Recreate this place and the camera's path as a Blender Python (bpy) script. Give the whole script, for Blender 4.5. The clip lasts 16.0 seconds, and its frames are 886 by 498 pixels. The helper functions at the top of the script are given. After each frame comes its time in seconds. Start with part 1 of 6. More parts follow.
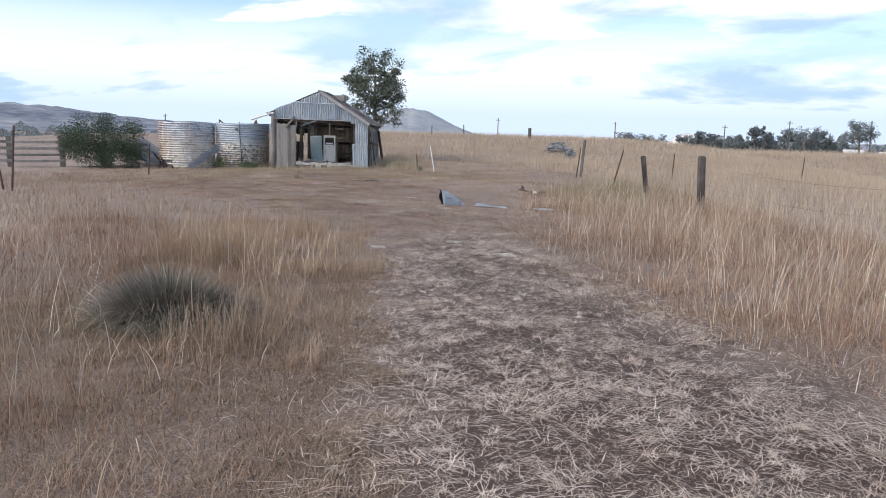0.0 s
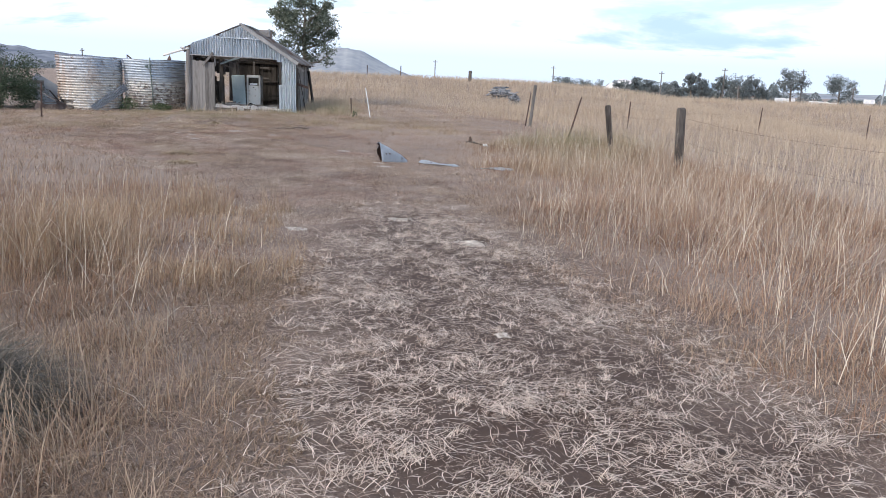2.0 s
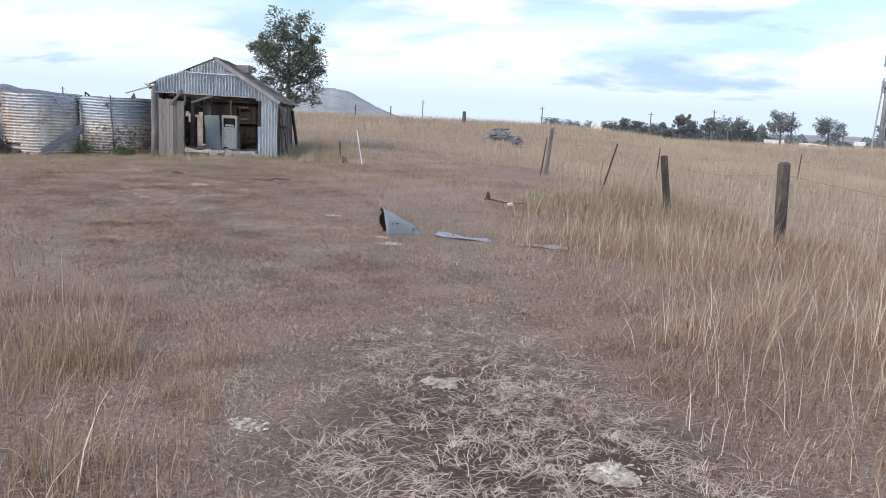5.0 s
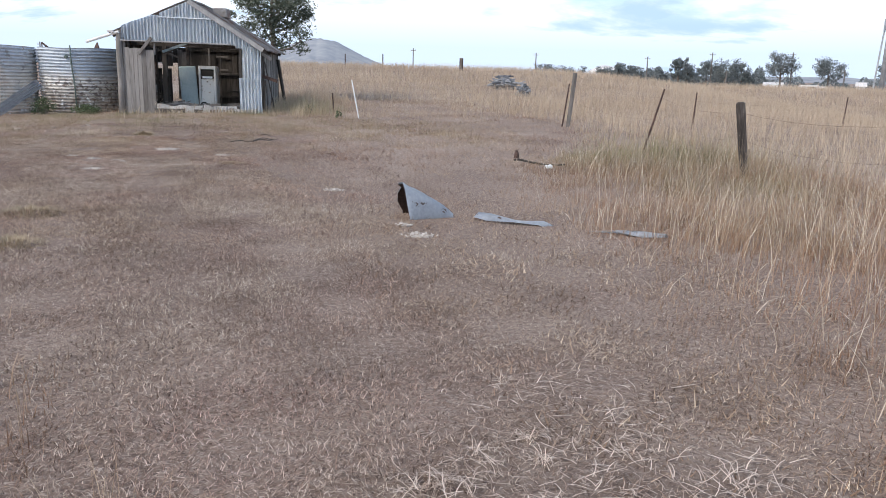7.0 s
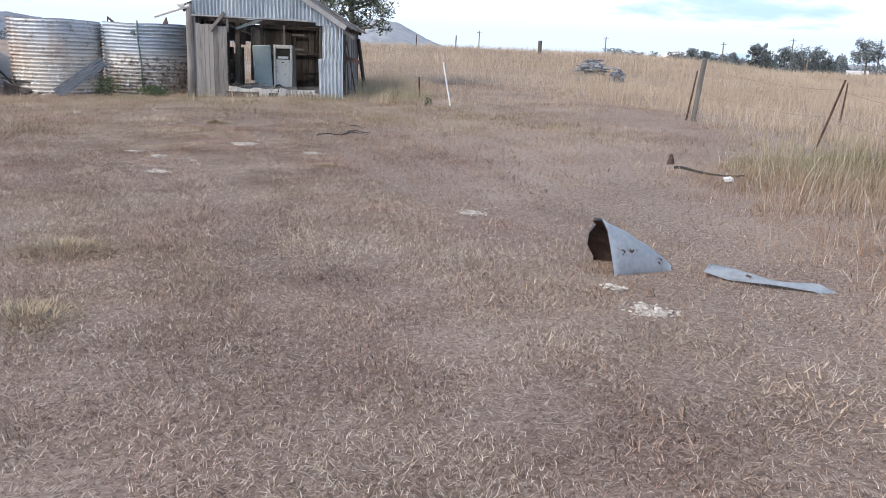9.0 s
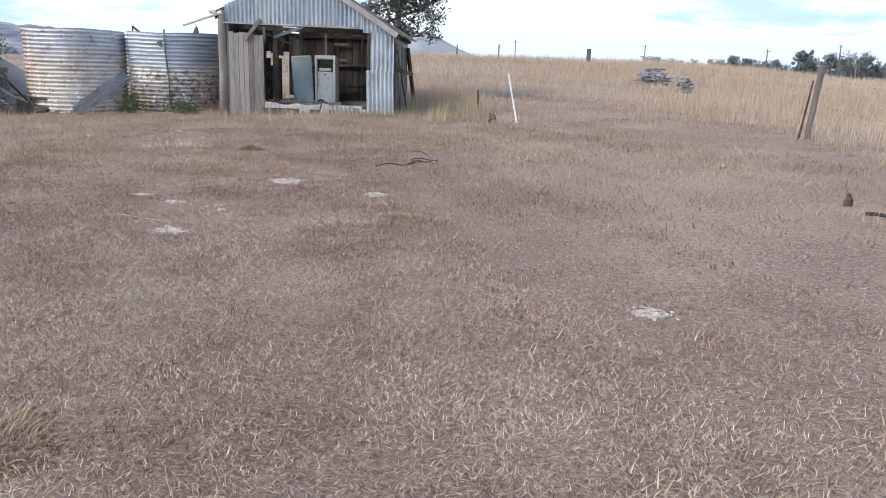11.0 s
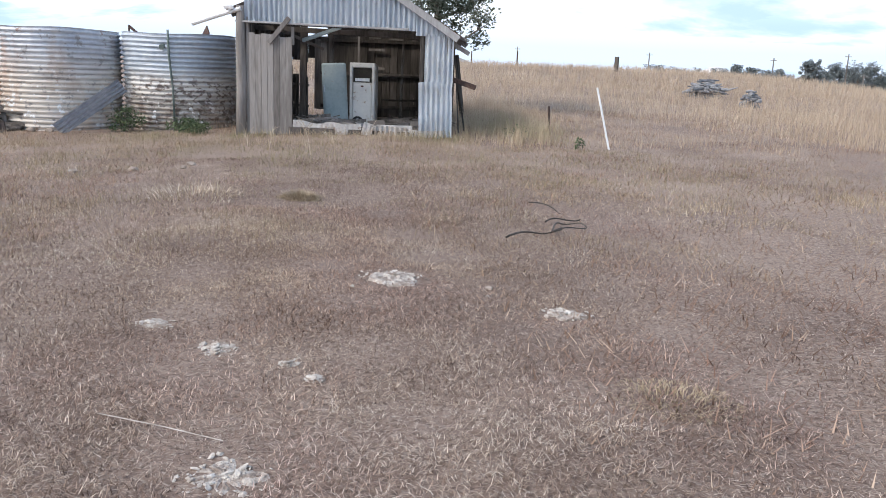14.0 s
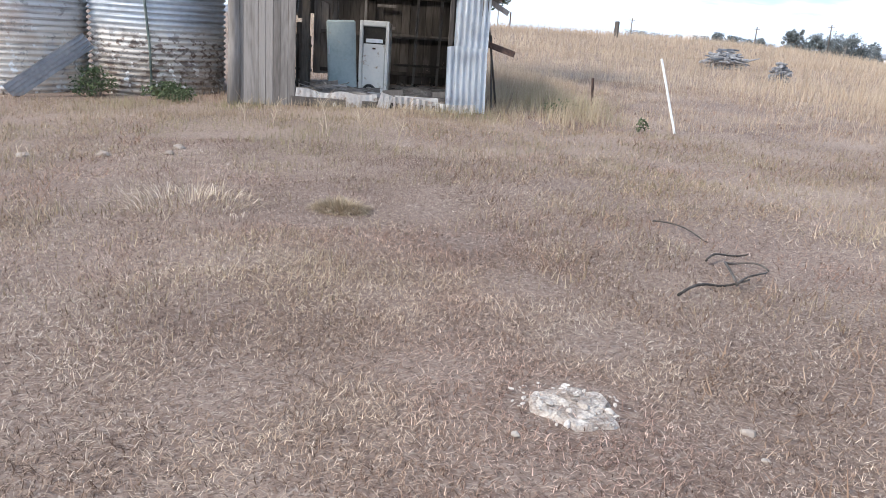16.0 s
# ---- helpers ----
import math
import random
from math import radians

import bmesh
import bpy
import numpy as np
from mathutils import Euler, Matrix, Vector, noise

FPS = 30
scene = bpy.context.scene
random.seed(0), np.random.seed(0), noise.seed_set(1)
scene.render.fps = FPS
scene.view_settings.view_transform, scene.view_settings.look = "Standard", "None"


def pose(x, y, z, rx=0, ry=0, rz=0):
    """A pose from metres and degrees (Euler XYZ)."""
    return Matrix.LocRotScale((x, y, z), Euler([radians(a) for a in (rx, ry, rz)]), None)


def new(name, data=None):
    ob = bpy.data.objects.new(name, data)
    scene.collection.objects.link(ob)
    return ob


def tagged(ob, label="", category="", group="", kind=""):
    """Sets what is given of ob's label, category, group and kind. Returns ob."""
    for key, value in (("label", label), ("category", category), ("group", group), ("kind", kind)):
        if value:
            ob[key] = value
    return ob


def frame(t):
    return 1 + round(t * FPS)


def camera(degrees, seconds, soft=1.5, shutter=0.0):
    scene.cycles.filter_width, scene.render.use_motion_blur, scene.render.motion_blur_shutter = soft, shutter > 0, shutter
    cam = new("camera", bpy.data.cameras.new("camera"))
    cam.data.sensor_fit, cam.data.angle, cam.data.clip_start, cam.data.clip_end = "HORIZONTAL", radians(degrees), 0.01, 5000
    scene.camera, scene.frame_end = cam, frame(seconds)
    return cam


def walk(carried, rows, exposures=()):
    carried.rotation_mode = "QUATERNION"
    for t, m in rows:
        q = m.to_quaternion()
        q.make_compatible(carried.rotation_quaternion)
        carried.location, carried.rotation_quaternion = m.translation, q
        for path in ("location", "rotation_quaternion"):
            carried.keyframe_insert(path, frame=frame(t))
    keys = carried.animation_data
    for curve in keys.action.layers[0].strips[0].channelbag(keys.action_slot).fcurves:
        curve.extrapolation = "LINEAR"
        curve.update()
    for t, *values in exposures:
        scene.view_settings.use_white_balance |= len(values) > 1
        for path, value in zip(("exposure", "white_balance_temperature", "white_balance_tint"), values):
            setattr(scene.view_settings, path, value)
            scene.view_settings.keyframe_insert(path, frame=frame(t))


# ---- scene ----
cam = camera(58.4, 16.0, soft=0.9)
METRES, EYE, TILT, LEAN, TURN = 22.4, 1.5, 0.0, 0.0, 25.7
ROWS = [
    (0.0, 0.0, 0.0, 0.0, 0.2, -7.98, -1.4),
    (0.5, -0.0015, 0.0298, -0.0006, 0.05, -9.7, -0.34),
    (1.0, 0.0006, 0.058, 0.0008, -4.79, -11.13, -3.06),
    (1.5, 0.0017, 0.09, 0.0007, -5.27, -12.01, -0.89),
    (2.0, -0.0033, 0.1202, 0.0016, -4.37, -11.91, -2.38),
    (2.5, -0.0013, 0.1511, 0.0007, -6.58, -10.1, -1.39),
    (3.0, -0.0046, 0.1824, -0.0003, -8.01, -11.56, -1.33),
    (3.5, -0.0058, 0.211, 0.0008, -9.29, -13.58, -2.6),
    (4.0, -0.0062, 0.2423, 0.0019, -3.98, -12.07, -0.54),
    (4.5, -0.0109, 0.2729, 0.0037, -5.33, -8.64, -2.66),
    (7.0, -0.0253, 0.4359, -0.0006, -6.17, -12.59, -1.47),
    (7.5, -0.0316, 0.4696, -0.0028, -8.73, -11.62, -2.66),
    (8.0, -0.0423, 0.4995, -0.0036, -3.86, -12.09, -2.17),
    (8.5, -0.0507, 0.5279, -0.0037, -4.86, -13.28, -4.57),
    (9.0, -0.0627, 0.559, -0.0026, -1.87, -13.91, -2.22),
    (11.5, -0.1026, 0.7121, -0.0042, 1.18, -13.1, -2.34),
    (12.0, -0.114, 0.7403, -0.0027, 0.99, -12.74, -4.42),
    (12.5, -0.1232, 0.7703, -0.0037, -0.38, -11.43, -3.76),
    (13.0, -0.1383, 0.7982, -0.0041, 3.68, -12.17, -1.25),
    (13.5, -0.1488, 0.8259, -0.004, 2.76, -13.4, -2.12),
    (14.0, -0.1613, 0.8527, -0.0029, -0.03, -12.86, -2.17),
    (14.5, -0.1764, 0.879, -0.0019, 4.8, -14.43, -1.51),
    (15.0, -0.1857, 0.908, -0.0023, 2.62, -14.09, -0.02),
    (15.5, -0.1979, 0.9342, -0.0031, 1.05, -14.84, -0.65),
    (16.0, -0.2047, 0.962, -0.0041, -1.81, -15.49, -3.7),
]
walk(cam, [(t, pose(0, 0, EYE, TILT, LEAN, TURN) @ pose(METRES * x, METRES * y, METRES * z, 90 + pitch, roll, yaw)) for t, x, y, z, yaw, pitch, roll in ROWS],
     [(0.0, 0.28), (0.5, 0.2), (1.0, 0.2), (1.5, 0.32), (2.0, 0.46), (2.5, 0.35), (3.0, 0.23), (3.5, 0.44), (4.0, 0.5), (4.5, 0.27), (7.0, 0.38), (7.5, 0.4), (8.0, 0.47), (8.5, 0.48), (9.0, 0.54),
      (11.5, 0.57), (12.0, 0.56), (12.5, 0.42), (13.0, 0.45), (13.5, 0.58), (14.0, 0.54), (14.5, 0.63), (15.0, 0.75), (15.5, 0.78), (16.0, 0.8)])

# ---- light ----
world = bpy.data.worlds.new("sky")
scene.world = world
world.use_nodes = True
SUN_AZ, SUN_EL = 145.0, 42.0   # degrees: the sun's bearing left of +y, and its height


def build_sky():
    nt = world.node_tree
    nt.nodes.clear()
    N = nt.nodes.new
    link = nt.links.new
    out = N("ShaderNodeOutputWorld")
    sky = N("ShaderNodeTexSky")
    sky.sky_type, sky.sun_disc = "NISHITA", False
    sky.sun_elevation, sky.sun_rotation = radians(SUN_EL), radians(-SUN_AZ)
    bg = N("ShaderNodeBackground")
    bg.inputs["Strength"].default_value = 0.15
    gain = N("ShaderNodeMix")
    gain.data_type, gain.blend_type = "RGBA", "MULTIPLY"
    gain.inputs["Factor"].default_value = 1.0
    gain.inputs[7].default_value = (1.06, 1.09, 1.08, 1)
    link(sky.outputs[0], gain.inputs[6])
    link(gain.outputs[2], bg.inputs["Color"])
    co = N("ShaderNodeTexCoord")
    sep = N("ShaderNodeSeparateXYZ")
    link(co.outputs["Generated"], sep.inputs[0])
    z = N("ShaderNodeMath")
    z.operation = "MAXIMUM"
    link(sep.outputs["Z"], z.inputs[0])
    z.inputs[1].default_value = 0.0
    za = N("ShaderNodeMath")
    za.operation = "ADD"
    link(z.outputs[0], za.inputs[0])
    za.inputs[1].default_value = 0.20
    dx, dy = N("ShaderNodeMath"), N("ShaderNodeMath")
    for d, axis in ((dx, "X"), (dy, "Y")):
        d.operation = "DIVIDE"
        link(sep.outputs[axis], d.inputs[0])
        link(za.outputs[0], d.inputs[1])
    comb = N("ShaderNodeCombineXYZ")
    link(dx.outputs[0], comb.inputs[0])
    link(dy.outputs[0], comb.inputs[1])

    def cloud(scale, detail, rough, shift, lo, hi):
        mp = N("ShaderNodeMapping")
        mp.inputs["Location"].default_value = shift
        mp.inputs["Rotation"].default_value = (0, 0, radians(-25))
        mp.inputs["Scale"].default_value = (0.75, 1.0, 1.0)
        link(comb.outputs[0], mp.inputs[0])
        no = N("ShaderNodeTexNoise")
        no.inputs["Scale"].default_value = scale
        no.inputs["Detail"].default_value = detail
        no.inputs["Roughness"].default_value = rough
        no.inputs["Distortion"].default_value = 0.25
        link(mp.outputs[0], no.inputs["Vector"])
        mr = N("ShaderNodeMapRange")
        mr.interpolation_type = "SMOOTHSTEP"
        mr.inputs["From Min"].default_value = lo
        mr.inputs["From Max"].default_value = hi
        link(no.outputs["Fac"], mr.inputs["Value"])
        return mr.outputs[0]

    holes = cloud(1.3, 7, 0.55, (3.1, 1.7, 0), 0.50, 0.60)
    low = N("ShaderNodeMapRange")
    low.inputs["From Min"].default_value, low.inputs["From Max"].default_value = 0.15, 0.06
    link(sep.outputs["Z"], low.inputs["Value"])
    top = N("ShaderNodeMath")
    top.operation = "MAXIMUM"
    link(holes, top.inputs[0])
    link(low.outputs[0], top.inputs[1])
    cover = top.outputs[0]
    belly = cloud(1.25, 8, 0.55, (7.3, 4.4, 2), 0.42, 0.62)
    rim = N("ShaderNodeMapRange")
    rim.inputs["From Min"].default_value, rim.inputs["From Max"].default_value = 0.15, 0.03
    rim.inputs["To Max"].default_value = 0.78
    link(sep.outputs["Z"], rim.inputs["Value"])
    both = N("ShaderNodeMath")
    both.operation = "MAXIMUM"
    link(belly, both.inputs[0])
    link(rim.outputs[0], both.inputs[1])
    under = both.outputs[0]
    mix = N("ShaderNodeMix")
    mix.data_type = "RGBA"
    link(under, mix.inputs["Factor"])
    mix.inputs[6].default_value = (1.24, 1.23, 1.23, 1)
    mix.inputs[7].default_value = (0.46, 0.63, 0.90, 1)
    cb = N("ShaderNodeBackground")
    cb.inputs["Strength"].default_value = 1.0
    link(mix.outputs[2], cb.inputs["Color"])
    ms = N("ShaderNodeMixShader")
    link(cover, ms.inputs[0])
    link(bg.outputs[0], ms.inputs[1])
    link(cb.outputs[0], ms.inputs[2])
    link(ms.outputs[0], out.inputs[0])


build_sky()
sun = new("sun", bpy.data.lights.new("sun", "SUN"))
sun.data.energy, sun.data.angle, sun.data.color = 1.5, radians(10), (1.0, 0.90, 0.78)
sun.matrix_world = pose(0, 0, 60, 90 - SUN_EL, 0, SUN_AZ + 180)


# ---- materials ----
def material(name, colours, scale=3.0, fine=40.0, stretch=(1, 1, 1), rough=0.85, metal=0.0, bump=0.25, fine_mix=0.35, spec=0.3, random_mix=0.0):
    """Three colours mixed by a coarse noise, broken up by a fine one, with fine relief."""
    m = bpy.data.materials.new(name)
    m.use_nodes = True
    nt = m.node_tree
    N, link = nt.nodes.new, nt.links.new
    bsdf = nt.nodes["Principled BSDF"]
    geo = N("ShaderNodeNewGeometry")
    mp = N("ShaderNodeMapping")
    mp.inputs["Scale"].default_value = stretch
    link(geo.outputs["Position"], mp.inputs[0])
    big, small = N("ShaderNodeTexNoise"), N("ShaderNodeTexNoise")
    for no, sc, de in ((big, scale, 5), (small, fine, 4)):
        no.inputs["Scale"].default_value = sc
        no.inputs["Detail"].default_value = de
        link(mp.outputs[0], no.inputs["Vector"])
    mx = N("ShaderNodeMix")
    mx.inputs[0].default_value = fine_mix
    link(big.outputs["Fac"], mx.inputs[2])
    link(small.outputs["Fac"], mx.inputs[3])
    fac = mx.outputs[0]
    if random_mix:
        info = N("ShaderNodeObjectInfo")
        ma = N("ShaderNodeMath")
        ma.operation = "MULTIPLY_ADD"
        link(info.outputs["Random"], ma.inputs[0])
        ma.inputs[1].default_value = random_mix
        ad = N("ShaderNodeMath")
        ad.operation = "SUBTRACT"
        link(fac, ad.inputs[0])
        ad.inputs[1].default_value = random_mix / 2
        link(ad.outputs[0], ma.inputs[2])
        fac = ma.outputs[0]
    ramp = N("ShaderNodeValToRGB")
    el = ramp.color_ramp.elements
    el[0].position, el[1].position = 0.36, 0.64
    el[0].color, el[1].color = (*colours[0], 1), (*colours[-1], 1)
    if len(colours) == 3:
        el.new(0.5).color = (*colours[1], 1)
    link(fac, ramp.inputs[0])
    link(ramp.outputs[0], bsdf.inputs["Base Color"])
    bsdf.inputs["Roughness"].default_value = rough
    bsdf.inputs["Metallic"].default_value = metal
    bsdf.inputs["Specular IOR Level"].default_value = spec
    if bump:
        bp = N("ShaderNodeBump")
        bp.inputs["Strength"].default_value = bump
        bp.inputs["Distance"].default_value = 0.02
        link(small.outputs["Fac"], bp.inputs["Height"])
        link(bp.outputs[0], bsdf.inputs["Normal"])
    return m


def overlay(m, colour, scale, lo, hi, stretch=(1, 1, 1), zmin=None, zmax=None, metal=0.0, rough=0.9, detail=8, strength=1.0, shift=0.0, axis="Z"):
    """Adds stains, or streaks painted as rib shade, of one colour in noisy patches, over all the thing or between two
    heights (or places on another axis).
    """
    nt = m.node_tree
    N, link = nt.nodes.new, nt.links.new
    bsdf = nt.nodes["Principled BSDF"]
    geo = N("ShaderNodeNewGeometry")
    mp = N("ShaderNodeMapping")
    mp.inputs["Scale"].default_value = stretch
    mp.inputs["Location"].default_value = (shift, shift, shift)
    link(geo.outputs["Position"], mp.inputs[0])
    no = N("ShaderNodeTexNoise")
    no.inputs["Scale"].default_value, no.inputs["Detail"].default_value = scale, detail
    no.inputs["Roughness"].default_value = 0.6
    link(mp.outputs[0], no.inputs["Vector"])
    mr = N("ShaderNodeMapRange")
    mr.inputs["From Min"].default_value, mr.inputs["From Max"].default_value = lo, hi
    mr.inputs["To Max"].default_value = strength
    link(no.outputs["Fac"], mr.inputs["Value"])
    fac = mr.outputs[0]
    if zmin is not None:
        sp = N("ShaderNodeSeparateXYZ")
        link(geo.outputs["Position"], sp.inputs[0])
        zr = N("ShaderNodeMapRange")
        zr.inputs["From Min"].default_value, zr.inputs["From Max"].default_value = zmax, zmin
        link(sp.outputs[axis], zr.inputs["Value"])
        mu = N("ShaderNodeMath")
        mu.operation = "MULTIPLY"
        link(fac, mu.inputs[0])
        link(zr.outputs[0], mu.inputs[1])
        fac = mu.outputs[0]
    for socket, value in (("Base Color", (*colour, 1)), ("Metallic", metal), ("Roughness", rough)):
        mx = N("ShaderNodeMix")
        mx.data_type = "RGBA" if socket == "Base Color" else "FLOAT"
        a, b, o = (6, 7, 2) if socket == "Base Color" else (2, 3, 0)
        link(fac, mx.inputs[0])
        if bsdf.inputs[socket].is_linked:
            link(bsdf.inputs[socket].links[0].from_socket, mx.inputs[a])
        else:
            mx.inputs[a].default_value = bsdf.inputs[socket].default_value
        mx.inputs[b].default_value = value
        link(mx.outputs[o], bsdf.inputs[socket])
    return m


def grass_material(name, stops, top=None, green=(0.16, 0.17, 0.07), patch=0.35, patch_scale=0.5, through_light=0.15, top_mix=0.75, tints=()):
    """Blades: a colour by each blade's own tone and a patchiness in the field; top: the colour of the blade's upper end."""
    m = bpy.data.materials.new(name)
    m.use_nodes = True
    nt = m.node_tree
    N, link = nt.nodes.new, nt.links.new
    bsdf = nt.nodes["Principled BSDF"]

    def attr(n):
        a = N("ShaderNodeAttribute")
        a.attribute_name = n
        return a.outputs["Fac"]

    geo = N("ShaderNodeNewGeometry")
    no = N("ShaderNodeTexNoise")
    no.inputs["Scale"].default_value, no.inputs["Detail"].default_value = patch_scale, 5
    link(geo.outputs["Position"], no.inputs["Vector"])
    ma = N("ShaderNodeMath")
    ma.operation = "MULTIPLY_ADD"
    link(no.outputs["Fac"], ma.inputs[0])
    ma.inputs[1].default_value = patch * 2.4
    sub = N("ShaderNodeMath")
    sub.operation = "SUBTRACT"
    link(attr("tone"), sub.inputs[0])
    sub.inputs[1].default_value = patch * 1.2
    link(sub.outputs[0], ma.inputs[2])
    ramp = N("ShaderNodeValToRGB")
    el = ramp.color_ramp.elements
    el[0].position, el[1].position = stops[0][0], stops[-1][0]
    el[0].color, el[1].color = (*stops[0][1], 1), (*stops[-1][1], 1)
    for pos, c in stops[1:-1]:
        el.new(pos).color = (*c, 1)
    link(ma.outputs[0], ramp.inputs[0])
    colour = ramp.outputs[0]
    if top:
        mx = N("ShaderNodeMix")
        mx.data_type = "RGBA"
        power = N("ShaderNodeMath")
        power.operation = "MULTIPLY"
        link(attr("along"), power.inputs[0])
        power.inputs[1].default_value = top_mix
        link(power.outputs[0], mx.inputs[0])
        link(colour, mx.inputs[6])
        mx.inputs[7].default_value = (*top, 1)
        colour = mx.outputs[2]
    for k, (tint, tint_scale, amount) in enumerate(tints):
        spot = N("ShaderNodeTexNoise")
        spot.noise_dimensions = "4D"
        spot.inputs["W"].default_value = 3.7 * k + 1
        spot.inputs["Scale"].default_value, spot.inputs["Detail"].default_value = tint_scale, 4
        link(geo.outputs["Position"], spot.inputs["Vector"])
        reach = N("ShaderNodeMapRange")
        reach.inputs["From Min"].default_value, reach.inputs["From Max"].default_value = 0.46, 0.64
        reach.inputs["To Max"].default_value = amount
        link(spot.outputs["Fac"], reach.inputs["Value"])
        mt = N("ShaderNodeMix")
        mt.data_type, mt.blend_type = "RGBA", "MULTIPLY"
        link(reach.outputs[0], mt.inputs[0])
        link(colour, mt.inputs[6])
        mt.inputs[7].default_value = (*tint, 1)
        colour = mt.outputs[2]
    mg = N("ShaderNodeMix")
    mg.data_type = "RGBA"
    link(attr("green"), mg.inputs[0])
    link(colour, mg.inputs[6])
    mg.inputs[7].default_value = (*green, 1)
    link(mg.outputs[2], bsdf.inputs["Base Color"])
    bsdf.inputs["Roughness"].default_value = 0.75
    bsdf.inputs["Specular IOR Level"].default_value = 0.2
    tr = N("ShaderNodeBsdfTranslucent")
    link(mg.outputs[2], tr.inputs[0])
    ms = N("ShaderNodeMixShader")
    ms.inputs[0].default_value = through_light
    link(bsdf.outputs[0], ms.inputs[1])
    link(tr.outputs[0], ms.inputs[2])
    link(ms.outputs[0], nt.nodes["Material Output"].inputs[0])
    return m


M_SOIL = material("dry_ground", [(0.16, 0.107, 0.085), (0.28, 0.20, 0.157), (0.41, 0.315, 0.25)], scale=0.55, fine=22, fine_mix=0.5, bump=0.6)
overlay(M_SOIL, (0.46, 0.39, 0.32), 30.0, 0.52, 0.66, stretch=(1, 1, 0.2), strength=0.7)
TURF_TINTS = (((0.92, 0.76, 0.80), 0.75, 0.6), ((1.0, 0.90, 0.74), 0.5, 0.45), ((0.72, 0.70, 0.69), 1.3, 0.6))


def straw_litter(m):
    """Short flattened straws and dark gaps in the ground's own surface, each small area with its own lie."""
    nt = m.node_tree
    N, link = nt.nodes.new, nt.links.new
    bsdf = nt.nodes["Principled BSDF"]
    geo = N("ShaderNodeNewGeometry")

    def lay(colour, cell, across, lengthwise, lo, hi, strength, shift):
        shifted = N("ShaderNodeMapping")
        shifted.inputs["Location"].default_value = (shift, shift * 0.7, 0)
        link(geo.outputs["Position"], shifted.inputs[0])
        vo = N("ShaderNodeTexVoronoi")
        vo.inputs["Scale"].default_value = cell
        link(shifted.outputs[0], vo.inputs["Vector"])
        sep = N("ShaderNodeSeparateColor")
        link(vo.outputs["Color"], sep.inputs[0])
        turn = N("ShaderNodeMath")
        turn.operation = "MULTIPLY"
        link(sep.outputs[0], turn.inputs[0])
        turn.inputs[1].default_value = 6.2832
        ro = N("ShaderNodeVectorRotate")
        ro.rotation_type = "Z_AXIS"
        link(shifted.outputs[0], ro.inputs["Vector"])
        link(turn.outputs[0], ro.inputs["Angle"])
        mp = N("ShaderNodeMapping")
        mp.inputs["Scale"].default_value = (across, lengthwise, 1)
        link(ro.outputs[0], mp.inputs[0])
        no = N("ShaderNodeTexNoise")
        no.inputs["Scale"].default_value, no.inputs["Detail"].default_value = 1.0, 2
        no.inputs["Distortion"].default_value = 0.4
        link(mp.outputs[0], no.inputs["Vector"])
        mr = N("ShaderNodeMapRange")
        mr.inputs["From Min"].default_value, mr.inputs["From Max"].default_value = lo, hi
        mr.inputs["To Max"].default_value = strength
        link(no.outputs["Fac"], mr.inputs["Value"])
        mx = N("ShaderNodeMix")
        mx.data_type = "RGBA"
        link(mr.outputs[0], mx.inputs[0])
        link(bsdf.inputs["Base Color"].links[0].from_socket, mx.inputs[6])
        mx.inputs[7].default_value = (*colour, 1)
        link(mx.outputs[2], bsdf.inputs["Base Color"])

    lay((0.085, 0.058, 0.046), 16, 60, 30, 0.52, 0.62, 0.7, 0.0)
    lay((0.36, 0.265, 0.205), 15, 130, 16, 0.54, 0.62, 0.75, 3.3)
    lay((0.62, 0.51, 0.42), 22, 150, 15, 0.58, 0.64, 0.8, 7.1)


straw_litter(M_SOIL)
M_TURF = grass_material("short_dry_grass", [(0.0, (0.10, 0.064, 0.048)), (0.35, (0.35, 0.25, 0.195)), (0.7, (0.58, 0.46, 0.365)), (1.0, (0.92, 0.81, 0.68))], patch=0.2, tints=TURF_TINTS)
M_TURF_WARM = grass_material("sunburnt_short_grass", [(0.0, (0.15, 0.088, 0.058)), (0.4, (0.37, 0.25, 0.175)), (0.7, (0.54, 0.40, 0.29)), (1.0, (0.82, 0.68, 0.52))], patch=0.25, patch_scale=0.8, tints=TURF_TINTS)
M_STRAW = grass_material("cut_straw", [(0.0, (0.26, 0.19, 0.15)), (0.35, (0.57, 0.44, 0.355)), (1.0, (0.93, 0.80, 0.69))], patch=0.2, patch_scale=1.2)
M_TALL = grass_material("tall_dry_grass", [(0.0, (0.22, 0.122, 0.082)), (0.5, (0.39, 0.245, 0.168)), (1.0, (0.59, 0.44, 0.32))], top=(0.68, 0.55, 0.41), patch=0.25, patch_scale=0.8)
M_RUSSET = grass_material("russet_undergrowth", [(0.0, (0.18, 0.092, 0.06)), (0.5, (0.33, 0.185, 0.12)), (1.0, (0.46, 0.31, 0.215))], top=(0.52, 0.385, 0.275), patch=0.3, patch_scale=0.7, top_mix=0.55)
M_BROWN = grass_material("brown_paddock_grass", [(0.0, (0.20, 0.125, 0.085)), (0.5, (0.36, 0.245, 0.175)), (1.0, (0.54, 0.41, 0.305))], top=(0.52, 0.395, 0.285), green=(0.20, 0.175, 0.105), patch=0.5, patch_scale=0.35, top_mix=0.5)
M_STALK = grass_material("bleached_stalk", [(0.0, (0.50, 0.38, 0.28)), (0.5, (0.68, 0.56, 0.44)), (1.0, (0.86, 0.75, 0.62))], patch=0.1)
